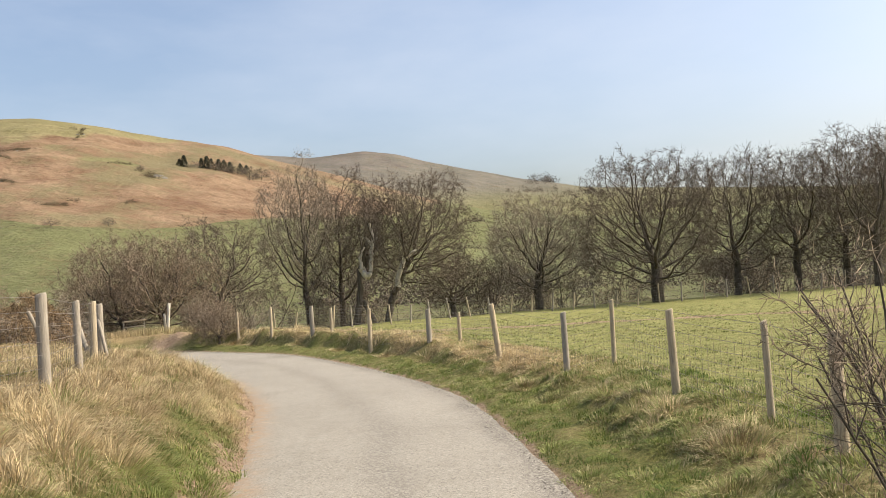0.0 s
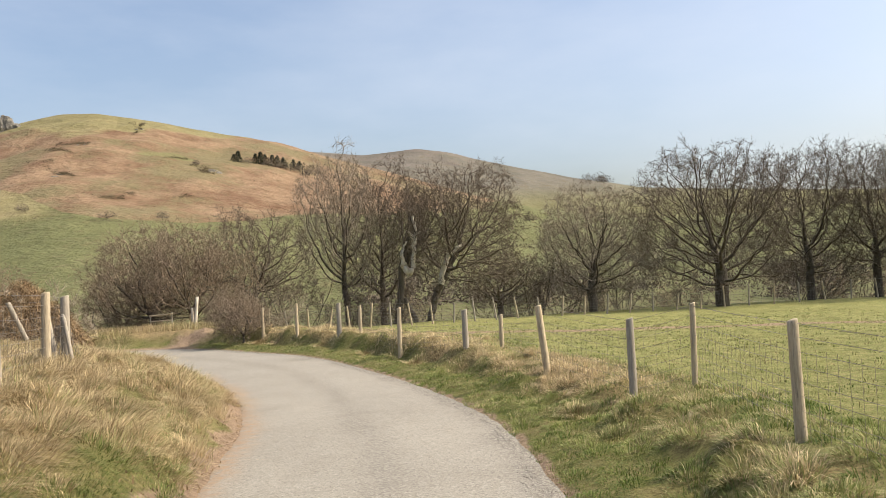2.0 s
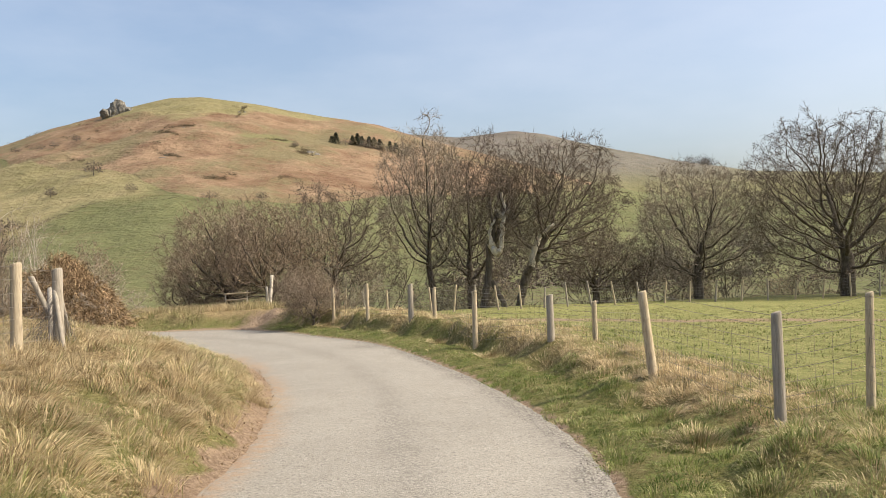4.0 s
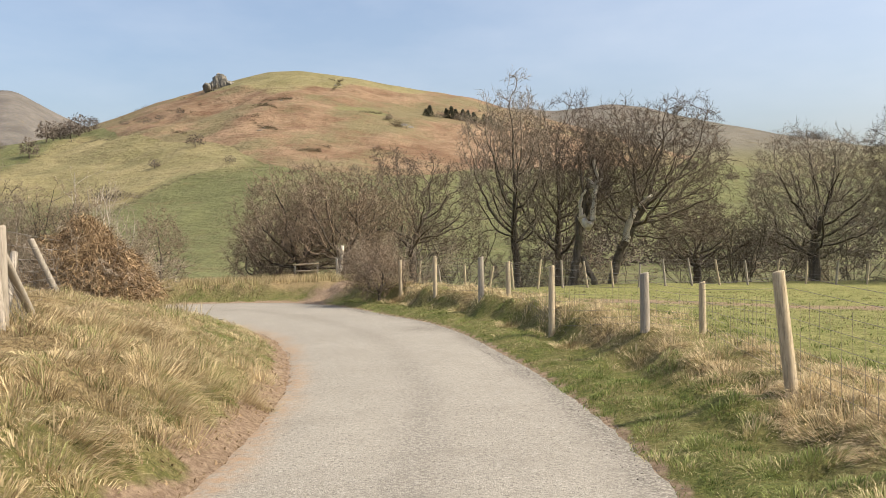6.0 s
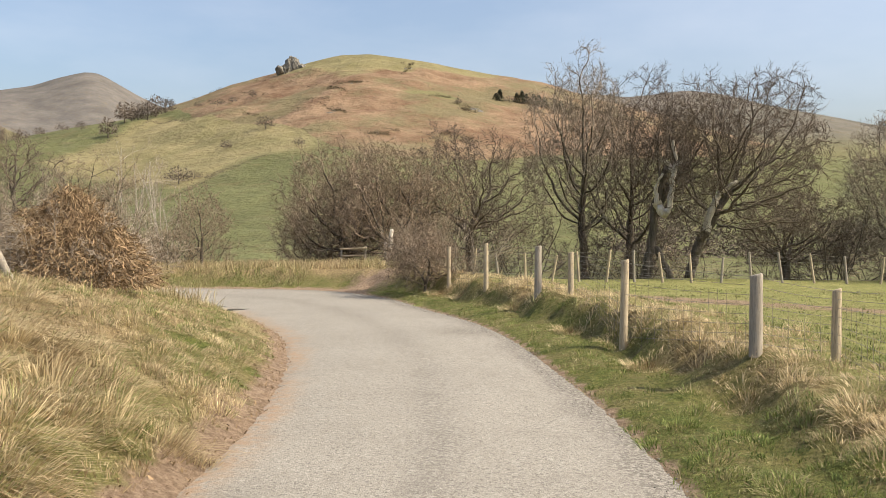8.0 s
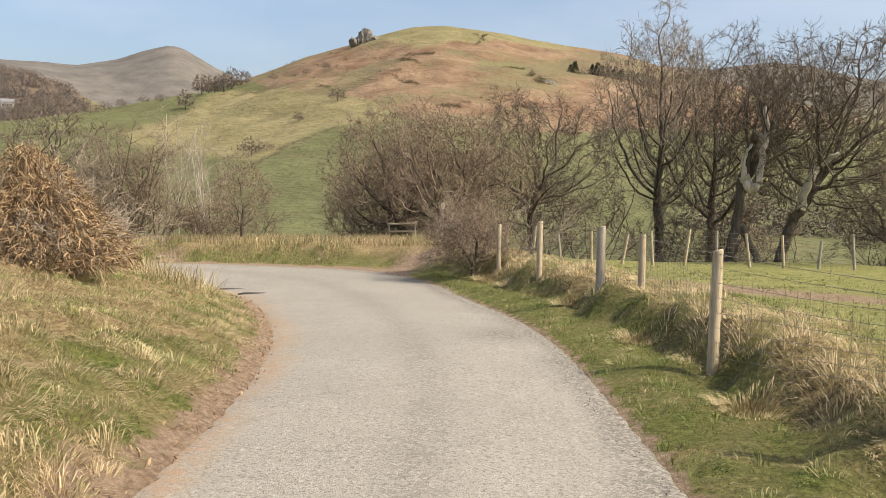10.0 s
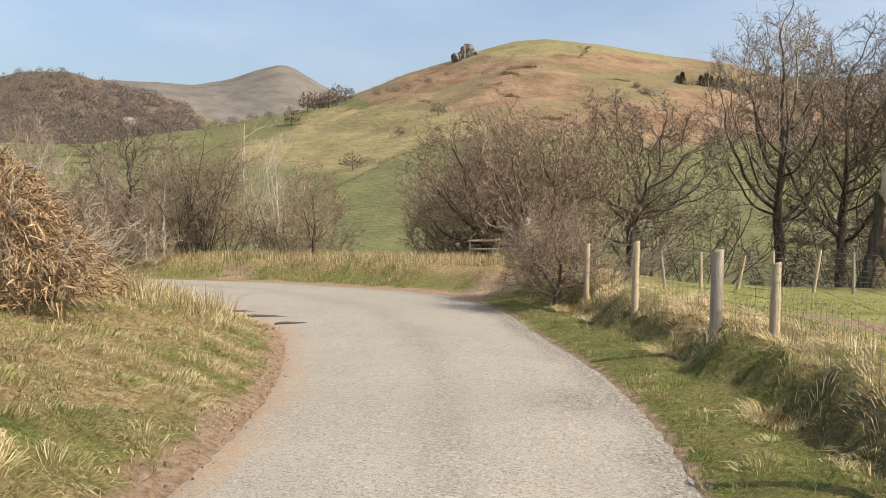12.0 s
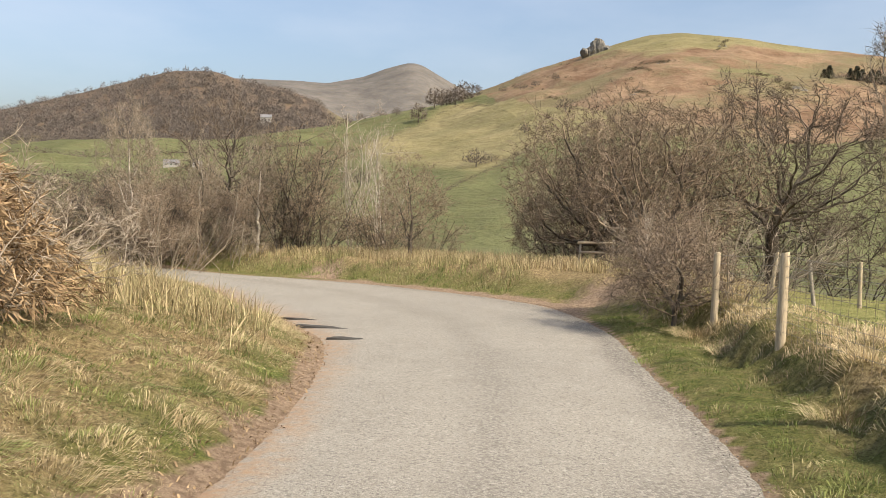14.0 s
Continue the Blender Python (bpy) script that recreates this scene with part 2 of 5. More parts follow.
# skylines of the hills: degrees to the left of +y, degrees of height
HILL_1 = [(-90, 1.5), (-30, 2.3), (-14, 2.6), (-8, 3.0), (-4, 3.7), (0, 4.7), (4, 6.0), (8, 7.2), (12, 8.4), (14, 9.05), (17.8, 9.75), (23, 10.65), (26, 11.0), (28, 10.85), (30, 10.4), (32.4, 9.6), (35.4, 8.65), (38, 7.55), (41.6, 6.25), (45.5, 5.5), (49.4, 4.55), (56, 3.4), (66, 2.9), (71, 2.0), (100, 1.0)]
HILL_2 = [(-90, 2.0), (-30, 3.1), (-20, 3.9), (-11, 4.7), (-7, 5.5), (-3.6, 6.35), (0, 7.25), (2.5, 7.95), (4.6, 8.3), (6.5, 8.15), (8.6, 8.0), (12.4, 8.4), (20, 7.5), (38, 5.0), (46, 4.2), (48.9, 5.3), (50.6, 6.3), (52.5, 6.95), (55, 7.2), (57, 7.8), (59.5, 7.7), (62.3, 6.8), (65.4, 5.8), (68.6, 4.8), (71, 4.0), (100, 1.5)]
HILL_3 = [(-90, 1.0), (36, 4.0), (40, 7.2), (41, 7.6), (42, 8.15), (43.1, 8.75), (43.6, 9.05), (44.5, 9.05), (46, 8.6), (47.5, 8.0), (49.8, 7.5), (52, 7.55), (56, 7.5), (64, 5), (100, 1.0)]


def curve(c, a):
    k = np.array(c)
    f = lambda q: np.interp(q, k[:, 0], k[:, 1])
    return (f(a - 0.4) + 2 * f(a) + f(a + 0.4)) / 4


R1, R2, R3 = 480.0, 900.0, 1900.0


def hill_el(a, r):
    """The height angle at which the ground shows, by bearing and distance."""
    e1, e2, e3 = curve(HILL_1, a), curve(HILL_2, a), curve(HILL_3, a)
    low = -4.6 + 0.0 * a
    u = np.clip((r - 90) / (R1 - 90), 0, 1)
    s1 = low + (e1 - low) * (1 - (1 - u) ** 1.9)
    d1 = e1 - 1.3
    s2 = np.where(r < 600, e1 + (d1 - e1) * smooth(R1, 600, r), d1 + (e2 - d1) * smooth(560, R2, r))
    d2 = e2 - 1.5
    s3 = np.where(r < 1150, e2 + (d2 - e2) * smooth(R2, 1150, r), d2 + (e3 - d2) * smooth(1100, R3, r))
    s4 = e3 + (-0.4 - e3) * smooth(R3, 4200, r)
    return np.where(r < R1, s1, np.where(r < R2, s2, np.where(r < R3, s3, s4)))


def far_z(x, y):
    r, a = np.hypot(x - CX, y - CY), np.degrees(np.arctan2(-(x - CX), y - CY))
    z = EYE_Z + r * np.tan(np.radians(hill_el(a, np.maximum(r, 90))))
    amp = smooth(120, 400, r) * (1 - 0.75 * smooth(R1 - 90, R1, r)) * 2.2
    return z + amp * (lump(x, y, 38, 1) + 0.5 * lump(x, y, 13, 2))


RIM = spline([(-70, 37.5), (-40, 36.6), (-20, 37.6), (-12, 37.2), (-7, 41), (2, 47), (14, 51), (40, 55), (70, 55)], 4)


def ground_z(x, y, sink=0.06):
    x, y = np.asarray(x, float), np.asarray(y, float)
    dl, dr = side_dist(LE, x, y), -side_dist(RE, x, y)
    base = road_z(np.clip(x, -26, 60), np.clip(y, -12, 60))
    # bank inside the bend
    hb = np.interp(y, [-12, 8, 14, 18, 21, 25, 28, 32], [1.15, 1.15, 1.08, 0.85, 0.62, 0.5, 0.35, 0.25])
    L = np.clip(dl, 0, None)
    bank = hb * (1 - np.exp(-L * L / (L + 0.3) / 0.85)) + 0.085 * smooth(0.2, 1.0, L) * lump(x, y, 0.5, 3) + 0.045 * smooth(0.3, 1, L) * lump(x, y, 0.26, 7) + 0.012 * np.clip(L - 2, 0, 12) + 0.14 * np.clip(L - 1.3, 0, 3.5) * smooth(14, 18, y) * smooth(27, 24, y)
    # verge and field outside the bend
    R = np.clip(dr, 0, None)
    wide = np.interp(y, [12, 17.5, 21], [0.6, 0.38, 0.22])
    berm = 0.09 * smooth(0.0, 0.5, R) + np.interp(y, [17.5, 21], [0.27, 0.42]) * smooth(1.25 - wide, 1.25 + wide, R + 0.25 * lump(x, y, 1.1, 10))
    far = smooth(-9, -12.5, x) * smooth(29, 32, y)
    berm = berm * (1 - far) + 0.52 * smooth(0.7, 2.0, R) * far
    lumps = (0.1 * lump(x, y, 0.7, 5) + 0.05 * lump(x, y, 0.26, 6)) * smooth(0.3, 1.1, R) * (1 - 0.75 * smooth(1.8, 3.2, R))
    field = 0.12 - 0.036 * np.clip(y - 12, 0, 60) + 0.012 * np.clip(x - 12, 0, 30) + 0.06 * lump(x, y, 5, 8) + 0.012 * lump(x, y, 0.6, 9)
    outer = base + berm + lumps
    k = smooth(1.6, 5.5, R) * (1 - far)
    outer = outer * (1 - k) + field * k
    z = np.where(dl > 0, base + bank, np.where(dr > 0, outer, base - sink * smooth(0.0, 0.12, np.minimum(-dl, -dr))))
    rim = side_dist(RIM, x, y)
    z = z - 0.16 * np.clip(rim, 0, None) * smooth(0, 6, np.clip(rim, 0, None))
    r = np.hypot(x - CX, y - CY)
    k = smooth(42, 95, r)
    return z * (1 - k) + far_z(x, y) * k


def gz(x, y):
    return float(ground_z(np.array([x]), np.array([y]))[0])


def sheet(name, X, Y, Z, attrs, material):
    """A grid of ground as one mesh."""
    n, k = X.shape
    me = bpy.data.meshes.new(name)
    v = np.stack([X, Y, Z], -1).reshape(-1, 3)
    i = np.arange(n * k).reshape(n, k)
    f = np.stack([i[:-1, :-1], i[:-1, 1:], i[1:, 1:], i[1:, :-1]], -1).reshape(-1, 4)
    me.from_pydata(v.tolist(), [], f.tolist())
    for key, val in attrs.items():
        me.attributes.new(key, "FLOAT", "POINT").data.foreach_set("value", np.ascontiguousarray(val, dtype=np.float32).ravel())
    me.shade_smooth()
    me.materials.append(material)
    return new(name, me)


# near ground
xs, ys = np.concatenate([np.arange(-46, -27, 0.6), np.arange(-27, 12, 0.17), np.arange(12, 46, 0.6)]), np.concatenate([np.arange(-14, -2, 0.5), np.arange(-2, 40, 0.17), np.arange(40, 62, 0.5)])
X, Y = np.meshgrid(xs, ys)
dl, dr = side_dist(LE, X, Y), -side_dist(RE, X, Y)
far_side = smooth(-8, -12, X) * smooth(29, 32, Y)
in_field = smooth(1.5, 2.4, dr) * (1 - far_side)
dry = np.where(dl > 0, 0.38 + 0.3 * lump(X, Y, 0.7, 12) * smooth(15, 18, Y) + 0.34 * smooth(0.7, 1.4, dl + 0.5 * lump(X, Y, 1.3, 4)), 0.30 + 0.45 * smooth(0.9, 1.6, dr) * (0.5 + 0.5 * lump(X, Y, 1.8, 2)))
dry = np.where(far_side > 0.5, 0.35 + 0.5 * smooth(1.0, 2.2, dr), dry)
earth = np.where(dl > -0.3, 1 - smooth(0.05, 0.36 + 0.2 * smooth(9.5, 13, Y), dl + 0.22 * lump(X, Y, 0.6, 1) + 0.12 * lump(X, Y, 0.23, 2)), 1 - smooth(0.0, 0.18, dr))
track = far_side * (1 - smooth(0.4, 1.1, dr)) * smooth(-23, -19, X)
earth = np.maximum(earth, track * 0.8)
earth = np.maximum(earth, 0.75 * np.exp(-((X + 11.2) / 1.6) ** 2 - ((Y - 33.2) / 1.3) ** 2))
earth = np.maximum(earth, 0.9 * np.exp(-((X + 21.6) / 1.0) ** 2 - ((Y - 34.6) / 0.8) ** 2))
earth = np.maximum(earth, in_field * 0.75 * np.exp(-((Y - 30 + 0.35 * X + 0.8 * lump(X, Y, 3, 2)) / 1.2) ** 2) * smooth(-8, -5, X))
tagged(sheet("ground", X, Y, ground_z(X, Y), {"dry": dry, "earth": earth, "field": in_field}, TURF), "grassy bank, verge and sheep pasture of mixed green and straw", "ground", kind="structure")

# hills out to the horizon
A = np.concatenate([np.arange(-180, -42, 3.0), np.arange(-42, 86, 0.25), np.arange(86, 180.1, 3.0)])
RR = np.concatenate([np.linspace(30, 90, 16), np.linspace(96, R1, 90), np.linspace(R1 + 8, R2, 60), np.linspace(R2 + 15, R3, 50), np.linspace(R3 + 100, 4400, 10)])
AA, RG = np.meshgrid(A, RR)
X, Y = CX - RG * np.sin(np.radians(AA)), CY + RG * np.cos(np.radians(AA))
Z = ground_z(X, Y)
near = (X > -46) & (X < 45.4) & (Y > -14) & (Y < 61.5)
inner = (X > -45) & (X < 44.8) & (Y > -13.4) & (Y < 61)
Z = np.where(inner, Z - 1.2, np.where(near, Z - 0.02, Z))
EL = hill_el(AA, np.maximum(RG, 90)) + 0.25 * lump(X, Y, 60, 4)
blow = np.interp(AA, [-12, 0, 8, 20, 25, 28.5, 30.5, 33, 37, 41, 45], [9.0, 4.0, 3.8, 4.0, 4.3, 4.6, 5.9, 6.3, 6.3, 7.2, 9])
first = RG <= R1 + 60
knoll = np.exp(-((AA - 21.8) / 2.2) ** 2 - ((EL - 8.2 + 0.25 * (AA - 21.8) * -0.45) / 0.38) ** 2)
bracken = np.where(first, smooth(blow - 0.15, blow + 0.25, EL) * (1 - 0.8 * smooth(8.9, 10.0, EL + 0.5 * lump(X, Y, 55, 6))), 0.5 * smooth(6.4, 7.2, EL) * smooth(14, 10, AA))
tan = smooth(1.0, 1.6, EL - np.interp(AA, [28, 34, 38.5, 46, 50], [3.2, 2.6, 0.4, 1.2, 3.5])) * smooth(28, 31, AA) * first
tan = tan * smooth(0.12, -0.12, EL - np.interp(AA, [34, 38, 40.4, 43.1, 47.4, 60], [9, 6.4, 6.1, 4.9, 3.2, 1.0]))
tan = np.maximum(tan, 0.9 * smooth(8.5, 9.2, EL) * first)
bracken = bracken * (1 - 0.9 * first * np.clip(1.3 * knoll, 0, 1))
tan = np.maximum(tan, np.maximum((RG > R1) * np.where(RG < R1 + 130, 0.9, 0.4), 0.6 * first * knoll))
# where the far slopes take the hazed moor colour
moor_haze = (RG > 1200) * smooth(38, 40, AA) * 0.95 + (RG > R1) * (RG <= 1200) * smooth(3.4, 5.8, EL) * smooth(18, 12, AA) * 0.8
wood = (RG > R1 + 90) * (RG < 1150) * smooth(48, 50, AA) * smooth(2.6, 3.4, EL)
tagged(sheet("hills_ground", X, Y, Z, {"bracken": bracken, "tan": tan, "moor_haze": np.clip(moor_haze, 0, 1), "wood": wood}, HILL), "rolling hills of rust bracken and green pasture", "hill", kind="structure")


# the lane
def lane():
    me_n, per = 420, 30
    def even(line):
        s = np.concatenate([[0], np.cumsum(np.hypot(*np.diff(line, axis=0).T))])
        q = np.linspace(0, s[-1], me_n)
        return np.stack([np.interp(q, s, line[:, 0]), np.interp(q, s, line[:, 1])], -1)
    a, b = even(LE), even(RE)
    u = np.linspace(-0.035, 1.03, per)[None, :, None]
    p = a[:, None] * (1 - u) + b[:, None] * u
    x, y = p[..., 0], p[..., 1]
    uu = u[..., 0] + 0 * x
    z = road_z(x, y) + 0.035 * (1 - (2 * uu - 1) ** 2) + 0.006 * lump(x, y, 1.1, 2) - 0.03 * (smooth(0.02, -0.035, uu) + smooth(0.985, 1.03, uu))
    grit = np.maximum(smooth(0.86, 0.97, uu + 0.05 * lump(x, y, 0.8, 3)), 0.55 * np.exp(-((uu - 0.5 + 0.04 * lump(x, y, 2, 1)) / 0.07) ** 2))
    grit = np.maximum(grit, 1.2 * np.exp(-((x + 4.75) / 0.35) ** 2 - ((y - 23.3) / 0.55) ** 2 - 0.5 * lump(x, y, 0.3, 4)).clip(0, 0.9))
    soil = smooth(0.12, 0.0, uu + 0.04 * lump(x, y, 0.7, 5)) + 0.35 * smooth(0.97, 1.0, uu) * smooth(-9, -12, x)
    return sheet("road", x, y, z, {"grit": grit, "soil": soil}, ROAD)


tagged(lane(), "worn pale grey asphalt lane with gritty edges", "road", kind="structure")


# ---- helpers for things ----
def part(name, bm, material, parent=None, label=""):
    me = bpy.data.meshes.new(name)
    bm.to_mesh(me)
    bm.free()
    me.materials.append(material)
    ob = new(name, me)
    ob.parent = parent
    return tagged(ob, label) if label else ob


def mesh_from(name, verts, faces, material, attrs=None):
    """A mesh of faces that all have the same number of corners, from arrays."""
    verts, faces = np.asarray(verts, np.float32), np.asarray(faces, np.int32)
    me = bpy.data.meshes.new(name)
    n, k = faces.shape
    me.vertices.add(len(verts))
    me.vertices.foreach_set("co", verts.ravel())
    me.loops.add(n * k)
    me.loops.foreach_set("vertex_index", faces.ravel())
    me.polygons.add(n)
    me.polygons.foreach_set("loop_start", np.arange(0, n * k, k, dtype=np.int32))
    me.update(calc_edges=True)
    for key, val in (attrs or {}).items():
        me.attributes.new(key, "FLOAT", "POINT").data.foreach_set("value", np.ascontiguousarray(val, dtype=np.float32))
    me.materials.append(material)
    return me


def mesh_part(name, verts, faces, material, parent=None, label="", attrs=None):
    if len({len(f) for f in faces}) == 1:
        me = mesh_from(name, verts, faces, material, attrs)
    else:
        me = bpy.data.meshes.new(name)
        me.from_pydata(verts, [], faces)
        me.materials.append(material)
    ob = new(name, me)
    ob.parent = parent
    return tagged(ob, label) if label else ob


def tubes(P, R, sides):
    """Tubes along many lines at once: P is lines x points x 3, R lines x points. Returns verts and faces."""
    B, n, _ = P.shape
    T = np.gradient(P, axis=1)
    T /= np.linalg.norm(T, axis=2, keepdims=True) + 1e-9
    ref = np.where(np.abs(T[..., 2:3]) > 0.9, np.array([1.0, 0, 0]), np.array([0, 0, 1.0]))
    U = np.cross(T, ref)
    U /= np.linalg.norm(U, axis=2, keepdims=True) + 1e-9
    V = np.cross(T, U)
    a = np.arange(sides) * 2 * np.pi / sides
    ring = U[:, :, None] * np.cos(a)[None, None, :, None] + V[:, :, None] * np.sin(a)[None, None, :, None]
    v = P[:, :, None] + ring * R[:, :, None, None]
    i = np.arange(B * n * sides).reshape(B, n, sides)
    j = np.roll(i, -1, 2)
    f = np.stack([i[:, :-1], j[:, :-1], j[:, 1:], i[:, 1:]], -1).reshape(-1, 4)
    return v.reshape(-1, 3), f


def spikes(P, R):
    """Fine twigs that run out to a point."""
    v, _ = tubes(P, R, 3)
    v = v.reshape(len(P), 2, 3, 3)
    v = np.concatenate([v[:, 0], P[:, 1:2]], 1).reshape(-1, 3)
    k = np.arange(len(P))[:, None] * 4
    return v, np.concatenate([k + (0, 1, 3), k + (1, 2, 3), k + (2, 0, 3)])


def split(vf):
    """The same faces as triangles."""
    v, f = vf
    return v, np.concatenate([f[:, [0, 1, 2]], f[:, [0, 2, 3]]])


def join(sets):
    vs, fs, k = [], [], 0
    for v, f in sets:
        vs.append(v)
        fs.append(f + k)
        k += len(v)
    return np.concatenate(vs), np.concatenate(fs)


def unit(v):
    return v / (np.linalg.norm(v, axis=-1, keepdims=True) + 1e-9)


def sprout(rng, P, R, count, t0, t1, ratio, angle, wobble, lift, thin, pts, shape=0.5, rmin=0.004, taper=0.35):
    """Children of many branches."""
    B, n, _ = P.shape
    t = rng.uniform(t0, t1, (B, count))
    q = t * (n - 1)
    i = np.minimum(q.astype(int), n - 2)
    w = (q - i)[..., None]
    rows = np.arange(B)[:, None]
    pos = P[rows, i] * (1 - w) + P[rows, i + 1] * w
    tan = unit(P[rows, i + 1] - P[rows, i])
    rad = R[rows, i] * (1 - w[..., 0]) + R[rows, i + 1] * w[..., 0]
    length = np.linalg.norm(np.diff(P, axis=1), axis=2).sum(1)[:, None]
    side = unit(np.cross(tan, rng.normal(size=tan.shape)))
    ang = np.radians(rng.uniform(angle[0], angle[1], (B, count)))[..., None]
    d = tan * np.cos(ang) + side * np.sin(ang)
    ln = length * ratio * rng.uniform(0.65, 1.25, (B, count)) * (1 - shape * t)
    N = B * count
    d, ln, pos, rad = d.reshape(N, 3), ln.reshape(N), pos.reshape(N, 3), rad.reshape(N)
    out = np.empty((N, pts, 3))
    out[:, 0] = pos
    for k in range(1, pts):
        d = unit(d + wobble * rng.normal(size=d.shape) + np.array([0, 0, lift]))
        out[:, k] = out[:, k - 1] + d * (ln / (pts - 1))[:, None]
    r0 = np.maximum(np.minimum(rad * 0.75, ln * thin), rmin)
    return out, r0[:, None] * np.linspace(1, taper, pts)[None] ** 1.35


def trunk_line(rng, base, height, lean, radius, pts=7, wobble=0.06):
    p = np.empty((1, pts, 3))
    p[0, 0] = base
    d = unit(np.array([lean[0], lean[1], 1.0]))
    for k in range(1, pts):
        d = unit(d + wobble * rng.normal(size=3))
        p[0, k] = p[0, k - 1] + d * height / (pts - 1)
    r = radius * np.array([1.35] + list(np.linspace(1.0, 0.62, pts - 1)))
    return p, r[None]


def fit_crown(lines, height, width, round_off=True):
    """Scale the main branches of a tree to its true height and crown width, and round off the crown. Returns the crown's middle and half sizes."""
    every = np.concatenate([p.reshape(-1, 3) for p in lines])
    kz = height / np.percentile(every[:, 2], 98.5)
    lo, hi = np.percentile(every[:, 0], [4, 96])
    kw = width / (hi - lo)
    c = np.array([(lo + hi) / 2 * kw, np.median(every[:, 1]) * kw, height * 0.55])
    size = np.array([width / 2, width / 2, height * 0.47])
    for p in lines:
        w = np.clip(p[..., 2:3] / (0.25 * height), 0, 1)
        p *= np.concatenate([1 + (kw - 1) * w, 1 + (kw - 1) * w, np.full_like(w, kz)], -1)
        if round_off:
            over = np.clip(np.linalg.norm((p - c) / size, axis=-1, keepdims=True), 1, None)
            high = np.clip((p[..., 2:3] / height - 0.12) / 0.2, 0, 1)
            p[...] = p * (1 - high) + (c + (p - c) / over ** 0.7) * high
    return c, size


def grow(rng, trunk, c, size, floor, count, step, reach, kill, up, wob):
    """Branches that grow from a trunk into the free room of a crown. Returns the nodes and each one's parent."""
    pos, par = [np.array(trunk[0], float)], [-1]
    for a, b in zip(trunk[:-1], trunk[1:]):
        a, b = np.array(a, float), np.array(b, float)
        n = max(1, int(round(np.linalg.norm(b - a) / step)))
        for k in range(1, n + 1):
            par.append(len(pos) - 1)
            pos.append(a + (b - a) * k / n + (rng.normal(size=3) * 0.12 * step if k < n else 0))
    ways = [np.array([0, 0, 1.0])] + [unit(pos[k] - pos[par[k]]) for k in range(1, len(pos))]
    kids, last = [1] * (len(pos) - 1) + [0], [None] * len(pos)
    A = unit(rng.normal(size=(count, 3))) * rng.uniform(0.02, 1, (count, 1)) ** 0.42
    A = c + A * size * (1 + 0.12 * np.sin(A[:, :1] * 6 + c[2]) + 0.1 * np.sin(A[:, 1:2] * 7 + A[:, 2:] * 8 + size[0]))
    A = A[A[:, 2] > floor + rng.uniform(0, 0.5, len(A))]
    old = 0
    near, dist = np.zeros(len(A), int), np.full(len(A), 1e9)
    for _ in range(130):
        q = np.array(pos[old:])
        d = np.linalg.norm(A[:, None] - q[None], axis=2)
        m = d.argmin(1)
        dm = d[np.arange(len(A)), m]
        near, dist = np.where(dm < dist, m + old, near), np.minimum(dm, dist)
        old = len(pos)
        left = dist > kill
        A, near, dist = A[left], near[left], dist[left]
        act = dist < reach
        if not act.any():
            if not len(A):
                break
            act = dist < dist.min() + 0.3
        ids = near[act]
        pull = np.zeros((old, 3))
        np.add.at(pull, ids, unit(A[act] - np.array(pos)[ids]))
        made = 0
        for k in np.unique(ids):
            if kids[k] >= 3:
                continue
            w = unit(unit(pull[k]) + 0.5 * ways[k] + wob * rng.normal(size=3) + np.array([0, 0, up]))
            tip = pos[k] + w * step
            if last[k] is not None and np.linalg.norm(last[k] - tip) < 0.5 * step:
                continue
            last[k] = tip
            kids[k] += 1
            pos.append(tip)
            par.append(k)
            ways.append(w)
            kids.append(0)
            last.append(None)
            made += 1
        if not made:
            break
    return np.array(pos), np.array(par), np.array(ways)


def branch_mesh(pos, par, ways, fine, power, limit=None):
    """Tubes along grown branches, thick by the number of tips that each one carries. Returns thick and thin tubes and the radii."""
    n = len(pos)
    load, heavy = np.zeros(n), np.full(n, -1)
    has = np.bincount(par[1:], minlength=n)
    load[has == 0] = 1.0
    for k in range(n - 1, 0, -1):
        load[par[k]] += load[k]
        if heavy[par[k]] < 0 or load[k] > load[heavy[par[k]]]:
            heavy[par[k]] = k
    rad = fine * load ** (1 / power)
    if limit:
        rad = rad * np.where(rad > fine * 3, 1 + (limit / rad.max() - 1) * np.clip((rad - fine * 3) / (rad.max() - fine * 3), 0, 1), 1)
    rad[0] *= 1.35
    k = np.arange(1, n)
    main = heavy[par[k]] == k
    P = np.stack([pos[par[k]], pos[k]], 1)
    D = np.stack([np.where(main[:, None], ways[par[k]], ways[k]), ways[k]], 1)
    R = np.stack([np.where(main, rad[par[k]], rad[k]), rad[k]], 1)
    sets = []
    for pick, sides in ((rad[1:] > fine * 2.6, 7), (rad[1:] <= fine * 2.6, 3)):
        p, t, r = P[pick], D[pick], R[pick]
        ref = np.array([0.31, 0.87, 0.38])
        u = unit(np.cross(t, ref))
        v = np.cross(t, u)
        a = np.arange(sides) * 2 * np.pi / sides
        ring = u[:, :, None] * np.cos(a)[:, None] + v[:, :, None] * np.sin(a)[:, None]
        pts = p[:, :, None] + ring * r[:, :, None, None]
        i = np.arange(len(p) * 2 * sides).reshape(len(p), 2, sides)
        j = np.roll(i, -1, 2)
        sets.append((pts.reshape(-1, 3), np.stack([i[:, 0], j[:, 0], j[:, 1], i[:, 1]], -1).reshape(-1, 4)))
    return sets, rad


